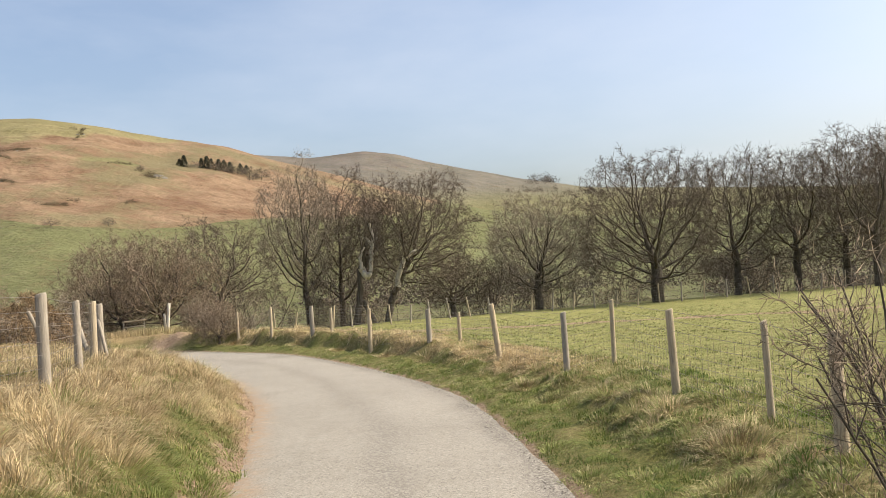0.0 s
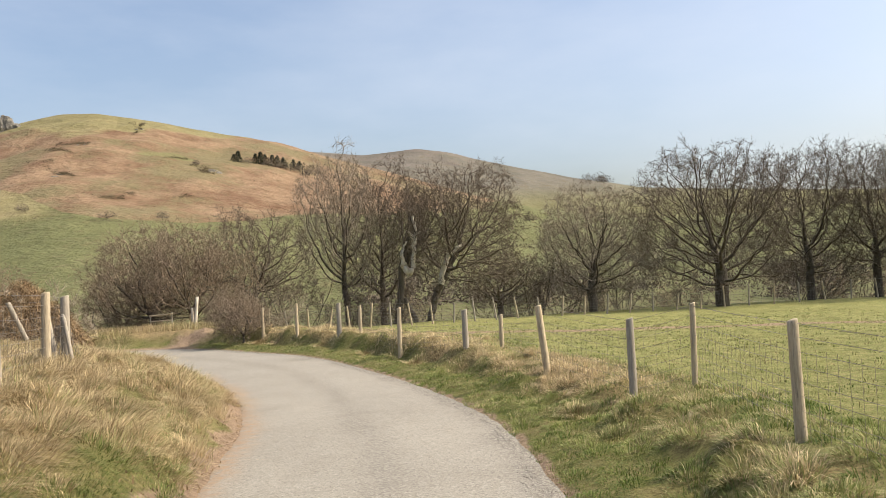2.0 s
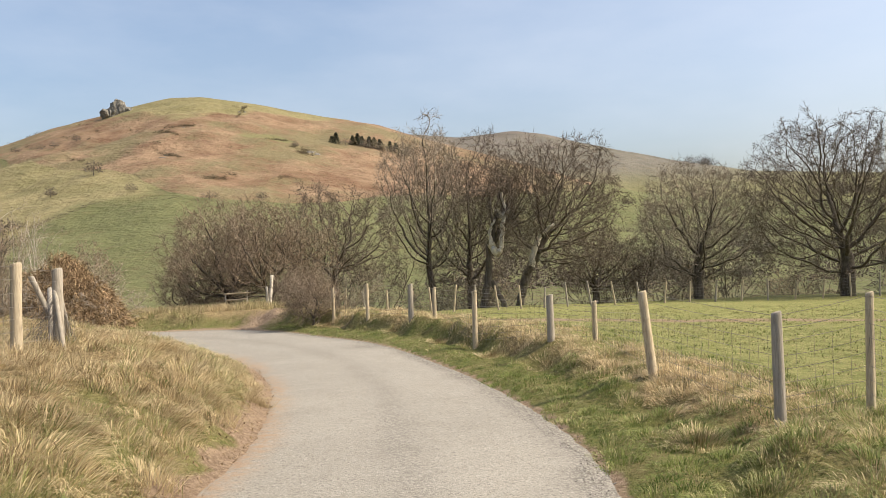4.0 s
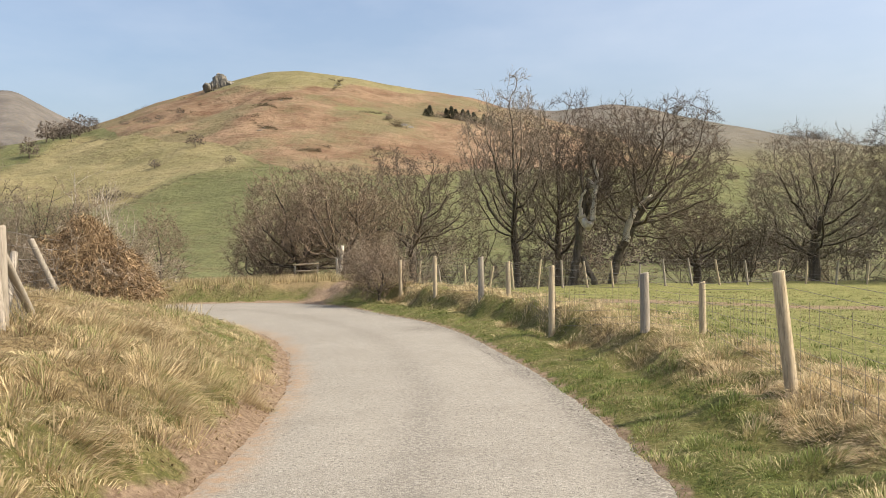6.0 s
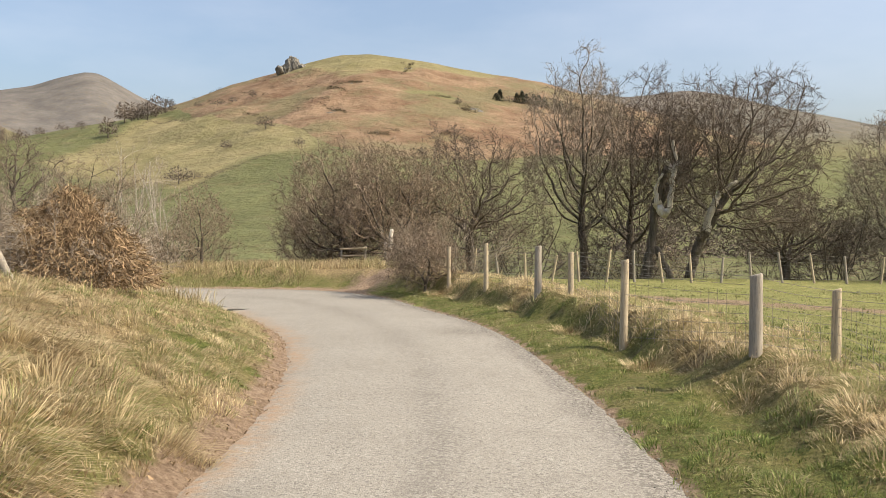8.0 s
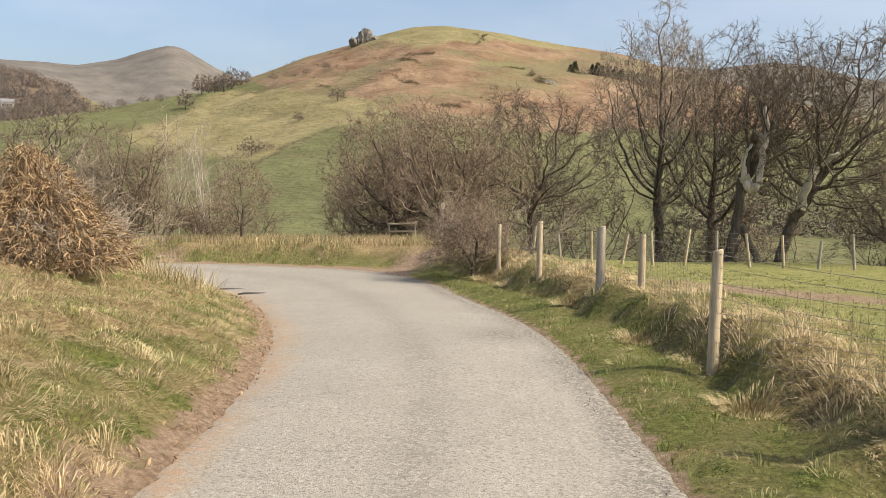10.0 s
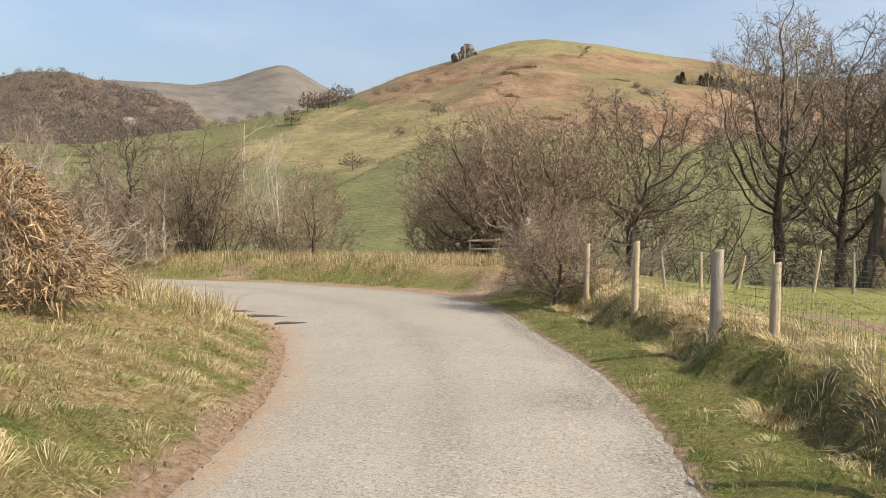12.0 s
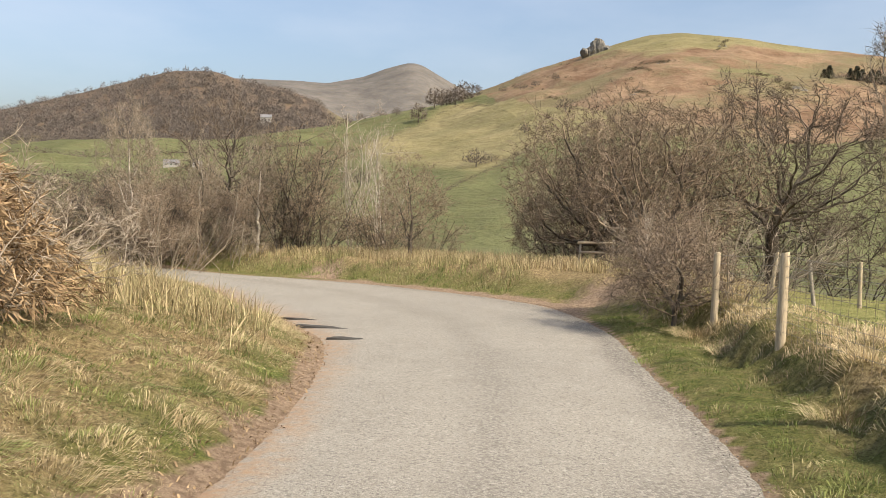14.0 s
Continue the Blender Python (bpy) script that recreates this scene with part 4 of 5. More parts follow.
for x, y, h, w, seed in ((-29.6, 32.8, 5.8, 2.6, 81), (-28.2, 34.6, 4.6, 1.8, 82), (-25.9, 35.4, 4.2, 1.7, 86)):
    grown_tree("birch_tree", x, y, gz(x, y), h, w, seed, fork=0.3, floor=0.25, count=330, step=0.16, up=0.22, wob=0.2, girth=0.055, fine=0.006, mats=(BIRCH, PALETIP), label="slender pale-stemmed birch, leafless", group="birches beyond the road", twigs=3, tw=0.36, thick=0.006, reach=1.5)
scrub_a = thicket("willow_scrub", -33.0, 37.0, gz(-33.0, 37.0), 3.2, 3.4, 10, 77, (BARK, THORN), "brown leafless willow scrub on the slope beyond the road", dense=0.95, upright=0.55, group="scrub beyond the road", twigs=1.9)
scrub_b = thicket("willow_scrub", -31.5, 30.6, gz(-31.5, 30.6) - 0.3, 3.0, 3.8, 10, 78, (PALETWIG, PALETWIG), "pale leafless willow scrub on the slope beyond the road", dense=0.9, upright=0.5, group="scrub beyond the road", twigs=1.4)
for k, (x, y, q) in enumerate([(-27.6, 36.8, 0.8), (-24.0, 38.6, 0.75), (-29.0, 35.0, 1.0), (-36.5, 33.8, 1.1), (-33.2, 31.8, 0.8), (-38.5, 31.0, 1.0), (-30.6, 38.4, 1.1), (-35.5, 37.5, 1.2), (-28.2, 32.0, 0.7), (-22.4, 40.0, 0.6), (-17.8, 41.5, 0.8), (-26.2, 34.6, 0.6), (-27.8, 35.2, 0.95), (-24.9, 37.6, 0.9), (-30.4, 35.2, 1.0), (-23.0, 38.3, 0.75), (-28.4, 33.2, 0.85), (-32.0, 34.6, 0.9)]):
    copy_thing((scrub_a, scrub_b)[k % 3 == 2], pose(x, y, gz(x, y) - 0.1, 0, 0, 77 * k)).scale = (q, q, q)

# broken edge of the tarmac, with its shadow put into the dark colour
m = Mat("broken_tarmac", 0.9, 0.2)
BROKEN_SHADE = m.color(m.mix(m.noise(30, 4), (0.035, 0.032, 0.03), (0.09, 0.082, 0.072))).bump(m.noise(60), 0.8, 0.01).m
rng = np.random.default_rng(61)
for x, y, ln, w, turn in ((-12.35, 26.95, 1.1, 0.16, 205), (-11.2, 26.35, 0.55, 0.17, 215), (-13.4, 27.35, 0.7, 0.1, 205)):
    bm = bmesh.new()
    ring = [(math.cos(a) * ln / 2 * rng.uniform(0.75, 1.1), math.sin(a) * w / 2 * rng.uniform(0.5, 1.4)) for a in np.linspace(0, 2 * math.pi, 15)[:-1]]
    low = [bm.verts.new((p[0], p[1], -0.03)) for p in ring]
    high = [bm.verts.new((p[0] * 0.93, p[1] * 0.85, 0.018 + 0.008 * rng.uniform())) for p in ring]
    for i in range(14):
        bm.faces.new((low[i], low[(i + 1) % 14], high[(i + 1) % 14], high[i]))
    bm.faces.new(high)
    ob = part("broken_tarmac", bm, BROKEN_SHADE)
    ob.location, ob.rotation_euler = (x, y, float(road_z(np.array(x), np.array(y))) + 0.004), (0, 0, radians(turn))
    tagged(ob, "crumbled lip of broken tarmac at the road edge, darkened with its shadow", "pothole")


# ---- far trees, hedges and rocks on the hills ----
def on_hills(a, el, r0=95.0, r1=R1):
    """The places on the hillside that show at bearings and height angles."""
    a, el = np.asarray(a, float), np.asarray(el, float)
    lo, hi = np.full(a.shape, r0), np.full(a.shape, r1)
    for _ in range(26):
        mid = (lo + hi) / 2
        under = hill_el(a, mid) < el
        lo, hi = np.where(under, mid, lo), np.where(under, hi, mid)
    x, y = CX - lo * np.sin(np.radians(a)), CY + lo * np.cos(np.radians(a))
    return np.stack([x, y, far_z(x, y)], -1)


def on_hill(a, el, r0=95.0, r1=R1):
    return tuple(on_hills([a], [el], r0, r1)[0])


m = Mat("far_twigs", 0.9, 0.1)
FARTWIG = m.color(m.mix(m.island(), (0.095, 0.078, 0.063), (0.185, 0.15, 0.12))).m
m = Mat("far_needles", 0.9, 0.1)
NEEDLE = m.color(m.mix(m.island(), (0.045, 0.055, 0.038), (0.095, 0.105, 0.072))).m
m = Mat("lichened_rock", 0.9, 0.2)
c = m.mix(m.span(m.noise(0.4, 6, 0.7), 0.35, 0.65), (0.14, 0.128, 0.108), (0.27, 0.25, 0.215))
ROCK = m.color(c).bump(m.noise(1.2, 6, 0.7), 1.0, 0.6).m


def puff(rng, n, rx, rz, size, base=0.15):
    """A loose crown of many small sprays: triangles scattered through a dome, thinner outwards."""
    d = unit(rng.normal(size=(n, 3)))
    p = d * (rng.uniform(0.15, 1, (n, 1)) ** 0.45) * (rx, rx, rz)
    p[:, 2] = np.abs(p[:, 2] + rz * 0.3) + base
    e1, e2 = unit(rng.normal(size=(n, 3)) + d * 1.2), unit(rng.normal(size=(n, 3)))
    s = size * rng.uniform(0.6, 1.5, (n, 1))
    v = np.stack([p - e2 * s * 0.22, p + e2 * s * 0.22, p + e1 * s], 1)
    return v.reshape(-1, 3), np.arange(n * 3).reshape(n, 3)


def hill_tree(name, spot, height, width, seed, material, label, group, n=260, conifer=False):
    rng = np.random.default_rng(seed)
    top = new(name)
    top.location = spot
    if conifer:
        h = rng.uniform(0.02, 1, n) ** 0.8
        a = rng.uniform(0, 2 * np.pi, n)
        q = (1 - h) * width * 0.5 * rng.uniform(0.2, 1.0, n)
        p = np.stack([np.cos(a) * q, np.sin(a) * q, h * height], -1)
        out = np.stack([np.cos(a), np.sin(a), 0 * a - 0.3], -1)
        s = height * 0.16
        side = np.stack([-np.sin(a), np.cos(a), 0 * a], -1)
        v = np.stack([p - side * s * 0.35, p + side * s * 0.35, p + out * s + (0, 0, 0)], 1).reshape(-1, 3)
        f = np.arange(n * 3).reshape(n, 3)
    else:
        v, f = puff(rng, n, width / 2, height * 0.5, height * 0.09, height * 0.18)
    mesh_part("crown", v, f, material, top)
    t = np.linspace(0, 1, 5)[:, None]
    P0 = (np.array([[0, 0, -0.5]]) * (1 - t) + np.array([[0, 0, height * 0.75]]) * t)[None]
    v, f = tubes(P0, np.array([[1, 0.8, 0.6, 0.4, 0.2]]) * height * 0.03, 6)
    mesh_part("trunk", v, f, BARK, top)
    return tagged(top, label, "tree", group)


for k, (a, el, h, w) in enumerate([(17.35, 7.98, 4, 4), (17.05, 7.92, 6, 4.5), (15.9, 7.86, 5, 4), (15.55, 7.76, 6.5, 5), (15.25, 7.86, 5, 4.5), (14.75, 7.7, 6, 5.5), (14.4, 7.8, 4.5, 5), (14.0, 7.62, 5.5, 5.5), (13.3, 7.66, 4.5, 4), (12.9, 7.5, 5, 5.5)]):
    hill_tree("conifer", on_hill(a, el), h * 0.85, w * 1.1, 300 + k, NEEDLE, "dark conifer in a small hillside plantation", "conifers on the hillside", 520, True)
for k, (a, el, h, w) in enumerate([(38.6, 2.25, 6.2, 7.5), (37.6, 2.6, 3.0, 4.5), (33.0, 5.7, 6, 7), (35.6, 4.6, 4, 4), (39.2, 7.1, 5, 6), (37.4, 7.2, 3.5, 5), (36.2, 7.3, 4, 7), (35.2, 7.6, 3.5, 4), (33.9, 8.0, 4, 4), (41.2, 6.0, 11, 10), (40.6, 6.15, 11, 10), (42.0, 5.6, 11, 9), (43.0, 5.0, 10, 8), (40.1, 6.35, 12, 12), (41.6, 6.1, 12, 12), (39.5, 6.6, 9, 10), (44.6, 5.5, 5, 6), (45.7, 5.35, 5, 7), (47.0, 5.05, 5, 6), (48.0, 4.7, 6, 8), (48.8, 4.5, 6, 8), (-0.5, 3.4, 7, 6), (-3.2, 2.7, 6, 6), (2.8, 2.2, 4, 5), (46.2, 0.5, 5, 5), (19.9, 7.6, 3, 3.2), (12.5, 6.9, 4, 5), (30.8, 4.8, 3, 4), (25.8, 4.3, 3, 5), (22.3, 4.2, 3, 4), (16.4, 7.75, 4, 6), (15.0, 7.6, 5, 7), (14.2, 7.5, 5, 7), (13.5, 7.35, 5, 8), (12.7, 7.25, 6, 9), (11.9, 7.1, 6, 8)]):
    hill_tree("hill_tree", on_hill(a, el), h, w, 340 + k, FARTWIG, "bare brown tree standing on the hillside", "trees on the hillside", 520)


def stuff_puffs(name, spots, label, category, material, n=60, fine=0.2):
    rng = np.random.default_rng(77)
    vs, fs, k = [], [], 0
    for some, r0, r1 in spots:
        q = np.array(some)
        for (x, y, z), (w, h) in zip(on_hills(q[:, 0], q[:, 1], r0, r1), q[:, 2:]):
            v, f = puff(rng, n, w / 2, h * 0.6, h * fine, 0.0)
            vs.append(v + (x, y, z - 0.2))
            fs.append(f + k)
            k += len(v)
    ob = mesh_part(name, np.concatenate(vs), np.concatenate(fs), material)
    return tagged(ob, label, category, kind="stuff")


rng = np.random.default_rng(21)
# hedges that part the fields
spots = []
for line, n, w, h in ((((41.9, -0.5), (40.2, 0.5), (38.3, 1.5), (36.3, 2.9), (33.0, 4.0)), 60, 2.2, 1.1), (((47.5, 3.15), (43.1, 4.85), (40.4, 6.0), (38.2, 6.4)), 60, 2.2, 1.1),
                      (((30.0, 4.4), (24, 4.05), (18, 3.6)), 30, 1.8, 0.9), (((2, 3.3), (-4, 2.9), (-9, 2.4)), 40, 3, 1.6), (((-1, 1.2), (-7, 1.0), (-14, 0.8)), 40, 3, 1.8), (((50, 3.2), (56, 2.6), (70, 1.4)), 60, 5, 3), (((60, 1.0), (70, 0.4), (80, 0.2)), 40, 5, 3)):
    q = np.array(line)
    for t in np.linspace(0, len(q) - 1, n):
        i = min(int(t), len(q) - 2)
        a, el = q[i] * (1 - t + i) + q[i + 1] * (t - i) + rng.normal(size=2) * (0.05, 0.03)
        s = rng.uniform(0.5, 1.3)
        spots.append((a, el, w * s, h * s))
stuff_puffs("hedges", [(spots, 95.0, R1)], "brown winter hedges that part the hill pastures", "hedge", FARTWIG, 90)
# dark scrub and bilberry round the outcrops
spots = []
for a0, e0, n, sa, se in ((28.4, 8.55, 40, 0.5, 0.16), (23.4, 10.0, 30, 0.22, -0.35), (27.2, 9.05, 30, 0.45, 0.05), (21.0, 8.0, 26, 0.5, -0.12), (19.4, 7.2, 30, 0.35, 0.08), (33.6, 6.6, 24, 0.5, 0.2), (25.2, 5.8, 24, 0.5, 0.08), (28.3, 7.35, 40, 0.5, 0.16), (19.3, 7.45, 22, 0.4, 0.12), (27.4, 9.0, 24, 0.7, 0.08), (30.2, 9.0, 12, 0.5, 0.1), (25.5, 5.9, 12, 0.3, 0.1), (24.4, 6.0, 10, 0.3, 0.08), (20.8, 5.6, 12, 0.5, 0.06), (33.0, 8.9, 12, 0.6, 0.3), (36.0, 7.6, 14, 1.0, 0.2), (23.6, 10.1, 14, 0.25, 0.15), (29.5, 7.8, 10, 0.8, 0.1), (35.0, 8.3, 20, 1.2, 0.25)):
    for _ in range(n):
        t = rng.normal()
        spots.append((a0 + sa * t, e0 + se * t * 0.5 + 0.04 * rng.normal(), rng.uniform(1.2, 3.2), rng.uniform(0.7, 1.6)))
m = Mat("dark_scrub", 0.9, 0.1)
stuff_puffs("heather_scrub", [(spots, 95.0, R1)], "dark scrub around rocky outcrops on the hill", "scrub", m.color(m.mix(m.island(), (0.075, 0.062, 0.04), (0.15, 0.12, 0.075))).m, 70)
# bare woodland over the far hill and along the valley
spots = []
for _ in range(3300):
    a = rng.uniform(49.2, 73)
    el = rng.uniform(2.4, 8.2)
    top_el = curve(HILL_2, np.array([a]))[0]
    if el > top_el - 0.05:
        continue
    spots.append((a, el, rng.uniform(6, 10.5), rng.uniform(5, 9)))
m = Mat("bare_canopy", 0.95, 0.05)
CANOPY = m.color(m.mix(m.island(), (0.1, 0.087, 0.078), (0.2, 0.172, 0.152))).m
stuff_puffs("woodland", [(spots, 600.0, R2)], "purple-brown leafless woodland over a rounded hill", "woodland", CANOPY, 100, 0.17)
rng = np.random.default_rng(23)
spots = []
for a0, a1, e0, e1, n, w in ((-7.0, -8.6, 5.2, 5.5, 12, 16), (-9, -13, 4.3, 4.2, 14, 12), (-14, -30, 3.0, 2.6, 50, 14), (-4, -9, 5.0, 4.6, 14, 8), (-2, 1.5, 5.0, 5.6, 10, 7)):
    for _ in range(n):
        t = rng.uniform()
        spots.append((a0 + (a1 - a0) * t, e0 + (e1 - e0) * t + 0.1 * rng.normal(), w * rng.uniform(0.6, 1.2), w * rng.uniform(0.5, 0.9)))
near_spots = []
for _ in range(170):
    a = rng.uniform(-32, 9)
    near_spots.append((a, rng.uniform(-3.2, 0.6), rng.uniform(5, 9), rng.uniform(4, 7)))
for _ in range(120):
    a = rng.uniform(52, 78)
    near_spots.append((a, rng.uniform(-2.5, 0.4), rng.uniform(5, 8), rng.uniform(4, 6)))
stuff_puffs("valley_trees", [(spots, 600.0, R2), (near_spots, 95.0, R1)], "leafless brown trees down in the valley", "woodland", FARTWIG, 260, 0.09)


# ---- rocks ----
def boulder(bm, rng, x, y, z, sx, sy, sz):
    """An angular block, cut by a few planes and tilted."""
    made = bmesh.ops.create_icosphere(bm, subdivisions=3, radius=1.0)["verts"]
    off = Vector(rng.normal(size=3) * 9)
    cuts = [(Vector(unit(rng.normal(size=3))), rng.uniform(0.45, 0.8)) for _ in range(9)]
    turn = Euler(rng.normal(size=3) * 0.35).to_matrix()
    for v in made:
        p = v.co.copy()
        for d, h in cuts:
            over = p.dot(d) - h
            if over > 0:
                p -= d * over
        p *= 1 + 0.14 * noise.noise(p * 4 + off)
        p = turn @ Vector((p.x * sx, p.y * sy, p.z * sz))
        v.co = p + Vector((x, y, z))


def outcrop(name, spot, size, n, seed, label, tall=0.8):
    """Blocks of rock heaped along a line, highest to one side."""
    rng = np.random.default_rng(seed)
    top = new(name)
    top.location = (spot[0], spot[1], spot[2] - (0.02 if tall > 0.5 else 0.16) * size)
    top.rotation_euler = (0, 0, radians(30))
    for k in range(n):
        q = (k + 0.5) / n - 0.5
        high = tall * max(0.12, 1 - 2.0 * abs(q - 0.15))
        s = size * rng.uniform(0.13, 0.22)
        bm = bmesh.new()
        boulder(bm, rng, q * size * (0.62 if tall > 0.5 else 0.9), rng.normal() * size * 0.08, high * size * 0.22, s, s * 0.9, s * 0.7 + high * size * 0.32)
        part("rock_block", bm, ROCK, top)
    return tagged(top, label, "rock")


outcrop("crag", on_hill(31.4, 9.8), 19, 11, 3, "jagged grey crag on the shoulder of the hill", 0.75)
outcrop("rock_outcrop", on_hill(28.4, 7.3), 11, 7, 4, "low grey rock outcrop in the bracken", 0.12)
outcrop("rock_outcrop", on_hill(19.3, 7.35), 13, 9, 5, "low grey rock outcrop in the bracken", 0.12)
outcrop("rock_outcrop", on_hill(27.3, 8.95), 10, 7, 6, "low grey rock outcrop in the bracken", 0.12)
outcrop("rock_outcrop", on_hill(23.4, 10.0), 6, 5, 7, "low grey rock outcrop below the summit", 0.12)

# ---- farm buildings down in the valley ----
m = Mat("white_limewash", 0.8)
WHITE = m.color(m.mix(m.noise(0.8), (0.30, 0.285, 0.26), (0.44, 0.42, 0.39))).m
m = Mat("slate", 0.7)
SLATE = m.color(m.mix(m.noise(1.5), (0.14, 0.14, 0.15), (0.24, 0.235, 0.24))).m
m = Mat("dark_pane", 0.2, 0.5)
PANE = m.color((0.03, 0.035, 0.04)).m


def cottage(spot, w, d, h, turn, label):
    top = new("house")
    top.location, top.rotation_euler = spot, (0, 0, radians(turn))
    bm = bmesh.new()
    bmesh.ops.create_cube(bm, size=1, matrix=Matrix.Translation((0, 0, h / 2 - 1)) @ Matrix.Diagonal((w, d, h + 2, 1)))
    part("wall", bm, WHITE, top)
    bm = bmesh.new()
    a = [bm.verts.new(p) for p in ((-w * 0.53, -d * 0.58, h), (w * 0.53, -d * 0.58, h), (w * 0.53, 0, h + d * 0.4), (-w * 0.53, 0, h + d * 0.4), (-w * 0.53, d * 0.58, h), (w * 0.53, d * 0.58, h))]
    for q in ((0, 1, 2, 3), (3, 2, 5, 4), (0, 3, 4), (1, 5, 2), (0, 4, 5, 1)):
        bm.faces.new([a[i] for i in q])
    part("roof", bm, SLATE, top)
    for k in range(3):
        bm = bmesh.new()
        bmesh.ops.create_cube(bm, size=1, matrix=Matrix.Translation((w * (k - 1) * 0.3, -d * 0.5, h * 0.55)) @ Matrix.Diagonal((w * 0.1, 0.15, h * 0.3, 1)))
        part("window", bm, PANE, top)
    return tagged(top, label, "house")


cottage(on_hill(58.8, 1.3), 5, 3, 1.2, 55, "low pale farm building under a slate roof in the valley")
cottage(on_hill(57.2, 1.3), 3, 2.5, 1.0, 60, "small pale outbuilding beside the farm")
cottage(on_hill(53.6, 4.6, 600.0, R2), 9, 7, 5, 50, "white cottage at the edge of the woodland")
cottage(on_hill(65.6, -2.0), 3, 2, 1.1, 65, "white cabin down in the valley trees")
cottage(on_hill(66.6, -1.0), 3, 2, 1.1, 62, "white cabin down in the valley trees")


# ---- grass ----
m = Mat("grass_blade", 0.75, 0.25)
gr = m.mix(m.attr("tone"), (0.035, 0.075, 0.012), (0.245, 0.3, 0.072))
st = m.mix(m.attr("tone"), (0.2, 0.135, 0.065), (0.74, 0.605, 0.375))
GRASS = m.thin(m.mix(m.attr("dry"), gr, st), 0.25).m


def blades(name, x, y, h, lx, ly, w, dry, label, seed, sink=0.015, tone=None):
    """Bent blades of grass, each a tapering strip."""
    rng = np.random.default_rng(seed)
    n = len(x)
    b = np.stack([x, y, ground_z(x, y) - sink], -1)
    a = rng.uniform(0, np.pi, n)
    s = np.stack([np.cos(a), np.sin(a), 0 * a], -1) * w[:, None]
    lean = np.stack([lx, ly, 0 * lx], -1)
    up = np.array([0, 0, 1.0])
    drop = np.clip(np.hypot(lx, ly), 0, 1.4)[:, None]
    mid = b + up * h[:, None] * (0.62 - 0.12 * drop) + lean * h[:, None] * 0.35
    tip = b + up * h[:, None] * (1.0 - 0.45 * drop) + lean * h[:, None]
    v = np.stack([b - s, b + s, mid - s * 0.8, mid + s * 0.8, tip], 1).reshape(-1, 3)
    k = np.arange(n)[:, None] * 5
    f = np.concatenate([k + (0, 1, 3), k + (0, 3, 2), k + (2, 3, 4)], 0)
    tone = rng.uniform(size=n) if tone is None else np.clip(0.75 * tone + 0.35 * rng.uniform(size=n), 0, 1)
    ob = new(name, mesh_from(name, v, f, GRASS, {"dry": np.repeat(dry, 5), "tone": np.repeat(tone, 5)}))
    return tagged(ob, label, "grass", kind="stuff")


def tufts(rng, box, count, per, radius, keep):
    """Tuft centres in a box thinned by keep(x, y), and blades round them."""
    x, y = rng.uniform(box[0], box[1], count), rng.uniform(box[2], box[3], count)
    ok = rng.uniform(size=count) < keep(x, y)
    x, y = x[ok], y[ok]
    i = np.repeat(np.arange(len(x)), per)
    ang, q = rng.uniform(0, 2 * np.pi, len(i)), radius * np.sqrt(rng.uniform(size=len(i)))
    dx, dy = np.cos(ang) * q, np.sin(ang) * q
    return x[i] + dx, y[i] + dy, dx / radius, dy / radius, i


def edge_slope(line, x, y):
    e = 0.05
    return (side_dist(line, x + e, y) - side_dist(line, x - e, y)) / (2 * e), (side_dist(line, x, y + e) - side_dist(line, x, y - e)) / (2 * e)


def clumps(x, y, cell, seed):
    """The nearest centre of scattered grass clumps: the way from it in cells, and a random value of its own."""
    gx, gy = np.floor(x / cell), np.floor(y / cell)
    best, ox, oy, own = np.full(x.shape, 9.0), 0 * x, 0 * x, 0 * x
    for i in (-1, 0, 1):
        for j in (-1, 0, 1):
            a, b = gx + i, gy + j
            h1 = np.modf(np.abs(np.sin(a * 127.1 + b * 311.7 + seed) * 43758.5))[0]
            h2 = np.modf(np.abs(np.sin(a * 269.5 + b * 183.3 + seed) * 24634.6))[0]
            dx, dy = x / cell - a - h1, y / cell - b - h2
            q = np.hypot(dx, dy)
            near = q < best
            best, ox, oy = np.where(near, q, best), np.where(near, dx, ox), np.where(near, dy, oy)
            own = np.where(near, np.modf(h1 * 57.3 + h2 * 91.7)[0], own)
    return ox, oy, best, own


rng = np.random.default_rng(101)


def bank_keep(x, y):
    d = side_dist(LE, x, y)
    return np.where((d > 0.12 + 0.15 * smooth(9.5, 13, y) + 0.17 * lump(x, y, 0.6, 1) + 0.08 * lump(x, y, 0.23, 2)) & (d < 4.2), np.clip(1.15 - 0.16 * d, 0.2, 1), 0)


def bank_dry(x, y):
    d = side_dist(LE, x, y)
    near = smooth(1.0, 0.6, d + 0.35 * lump(x, y, 0.8, 4)) * smooth(10.6, 9.4, y)
    late = smooth(17, 20, y)
    mixed = 0.54 + 0.55 * lump(x, y, 0.5, 12) + 0.35 * lump(x, y, 1.6, 3)
    return np.clip((1 - near) * (1 - late) * (0.9 + 0.3 * lump(x, y, 0.7, 11) + 0.2 * lump(x, y, 0.33, 5)) + late * np.clip(mixed, 0.05, 1), 0, 1)


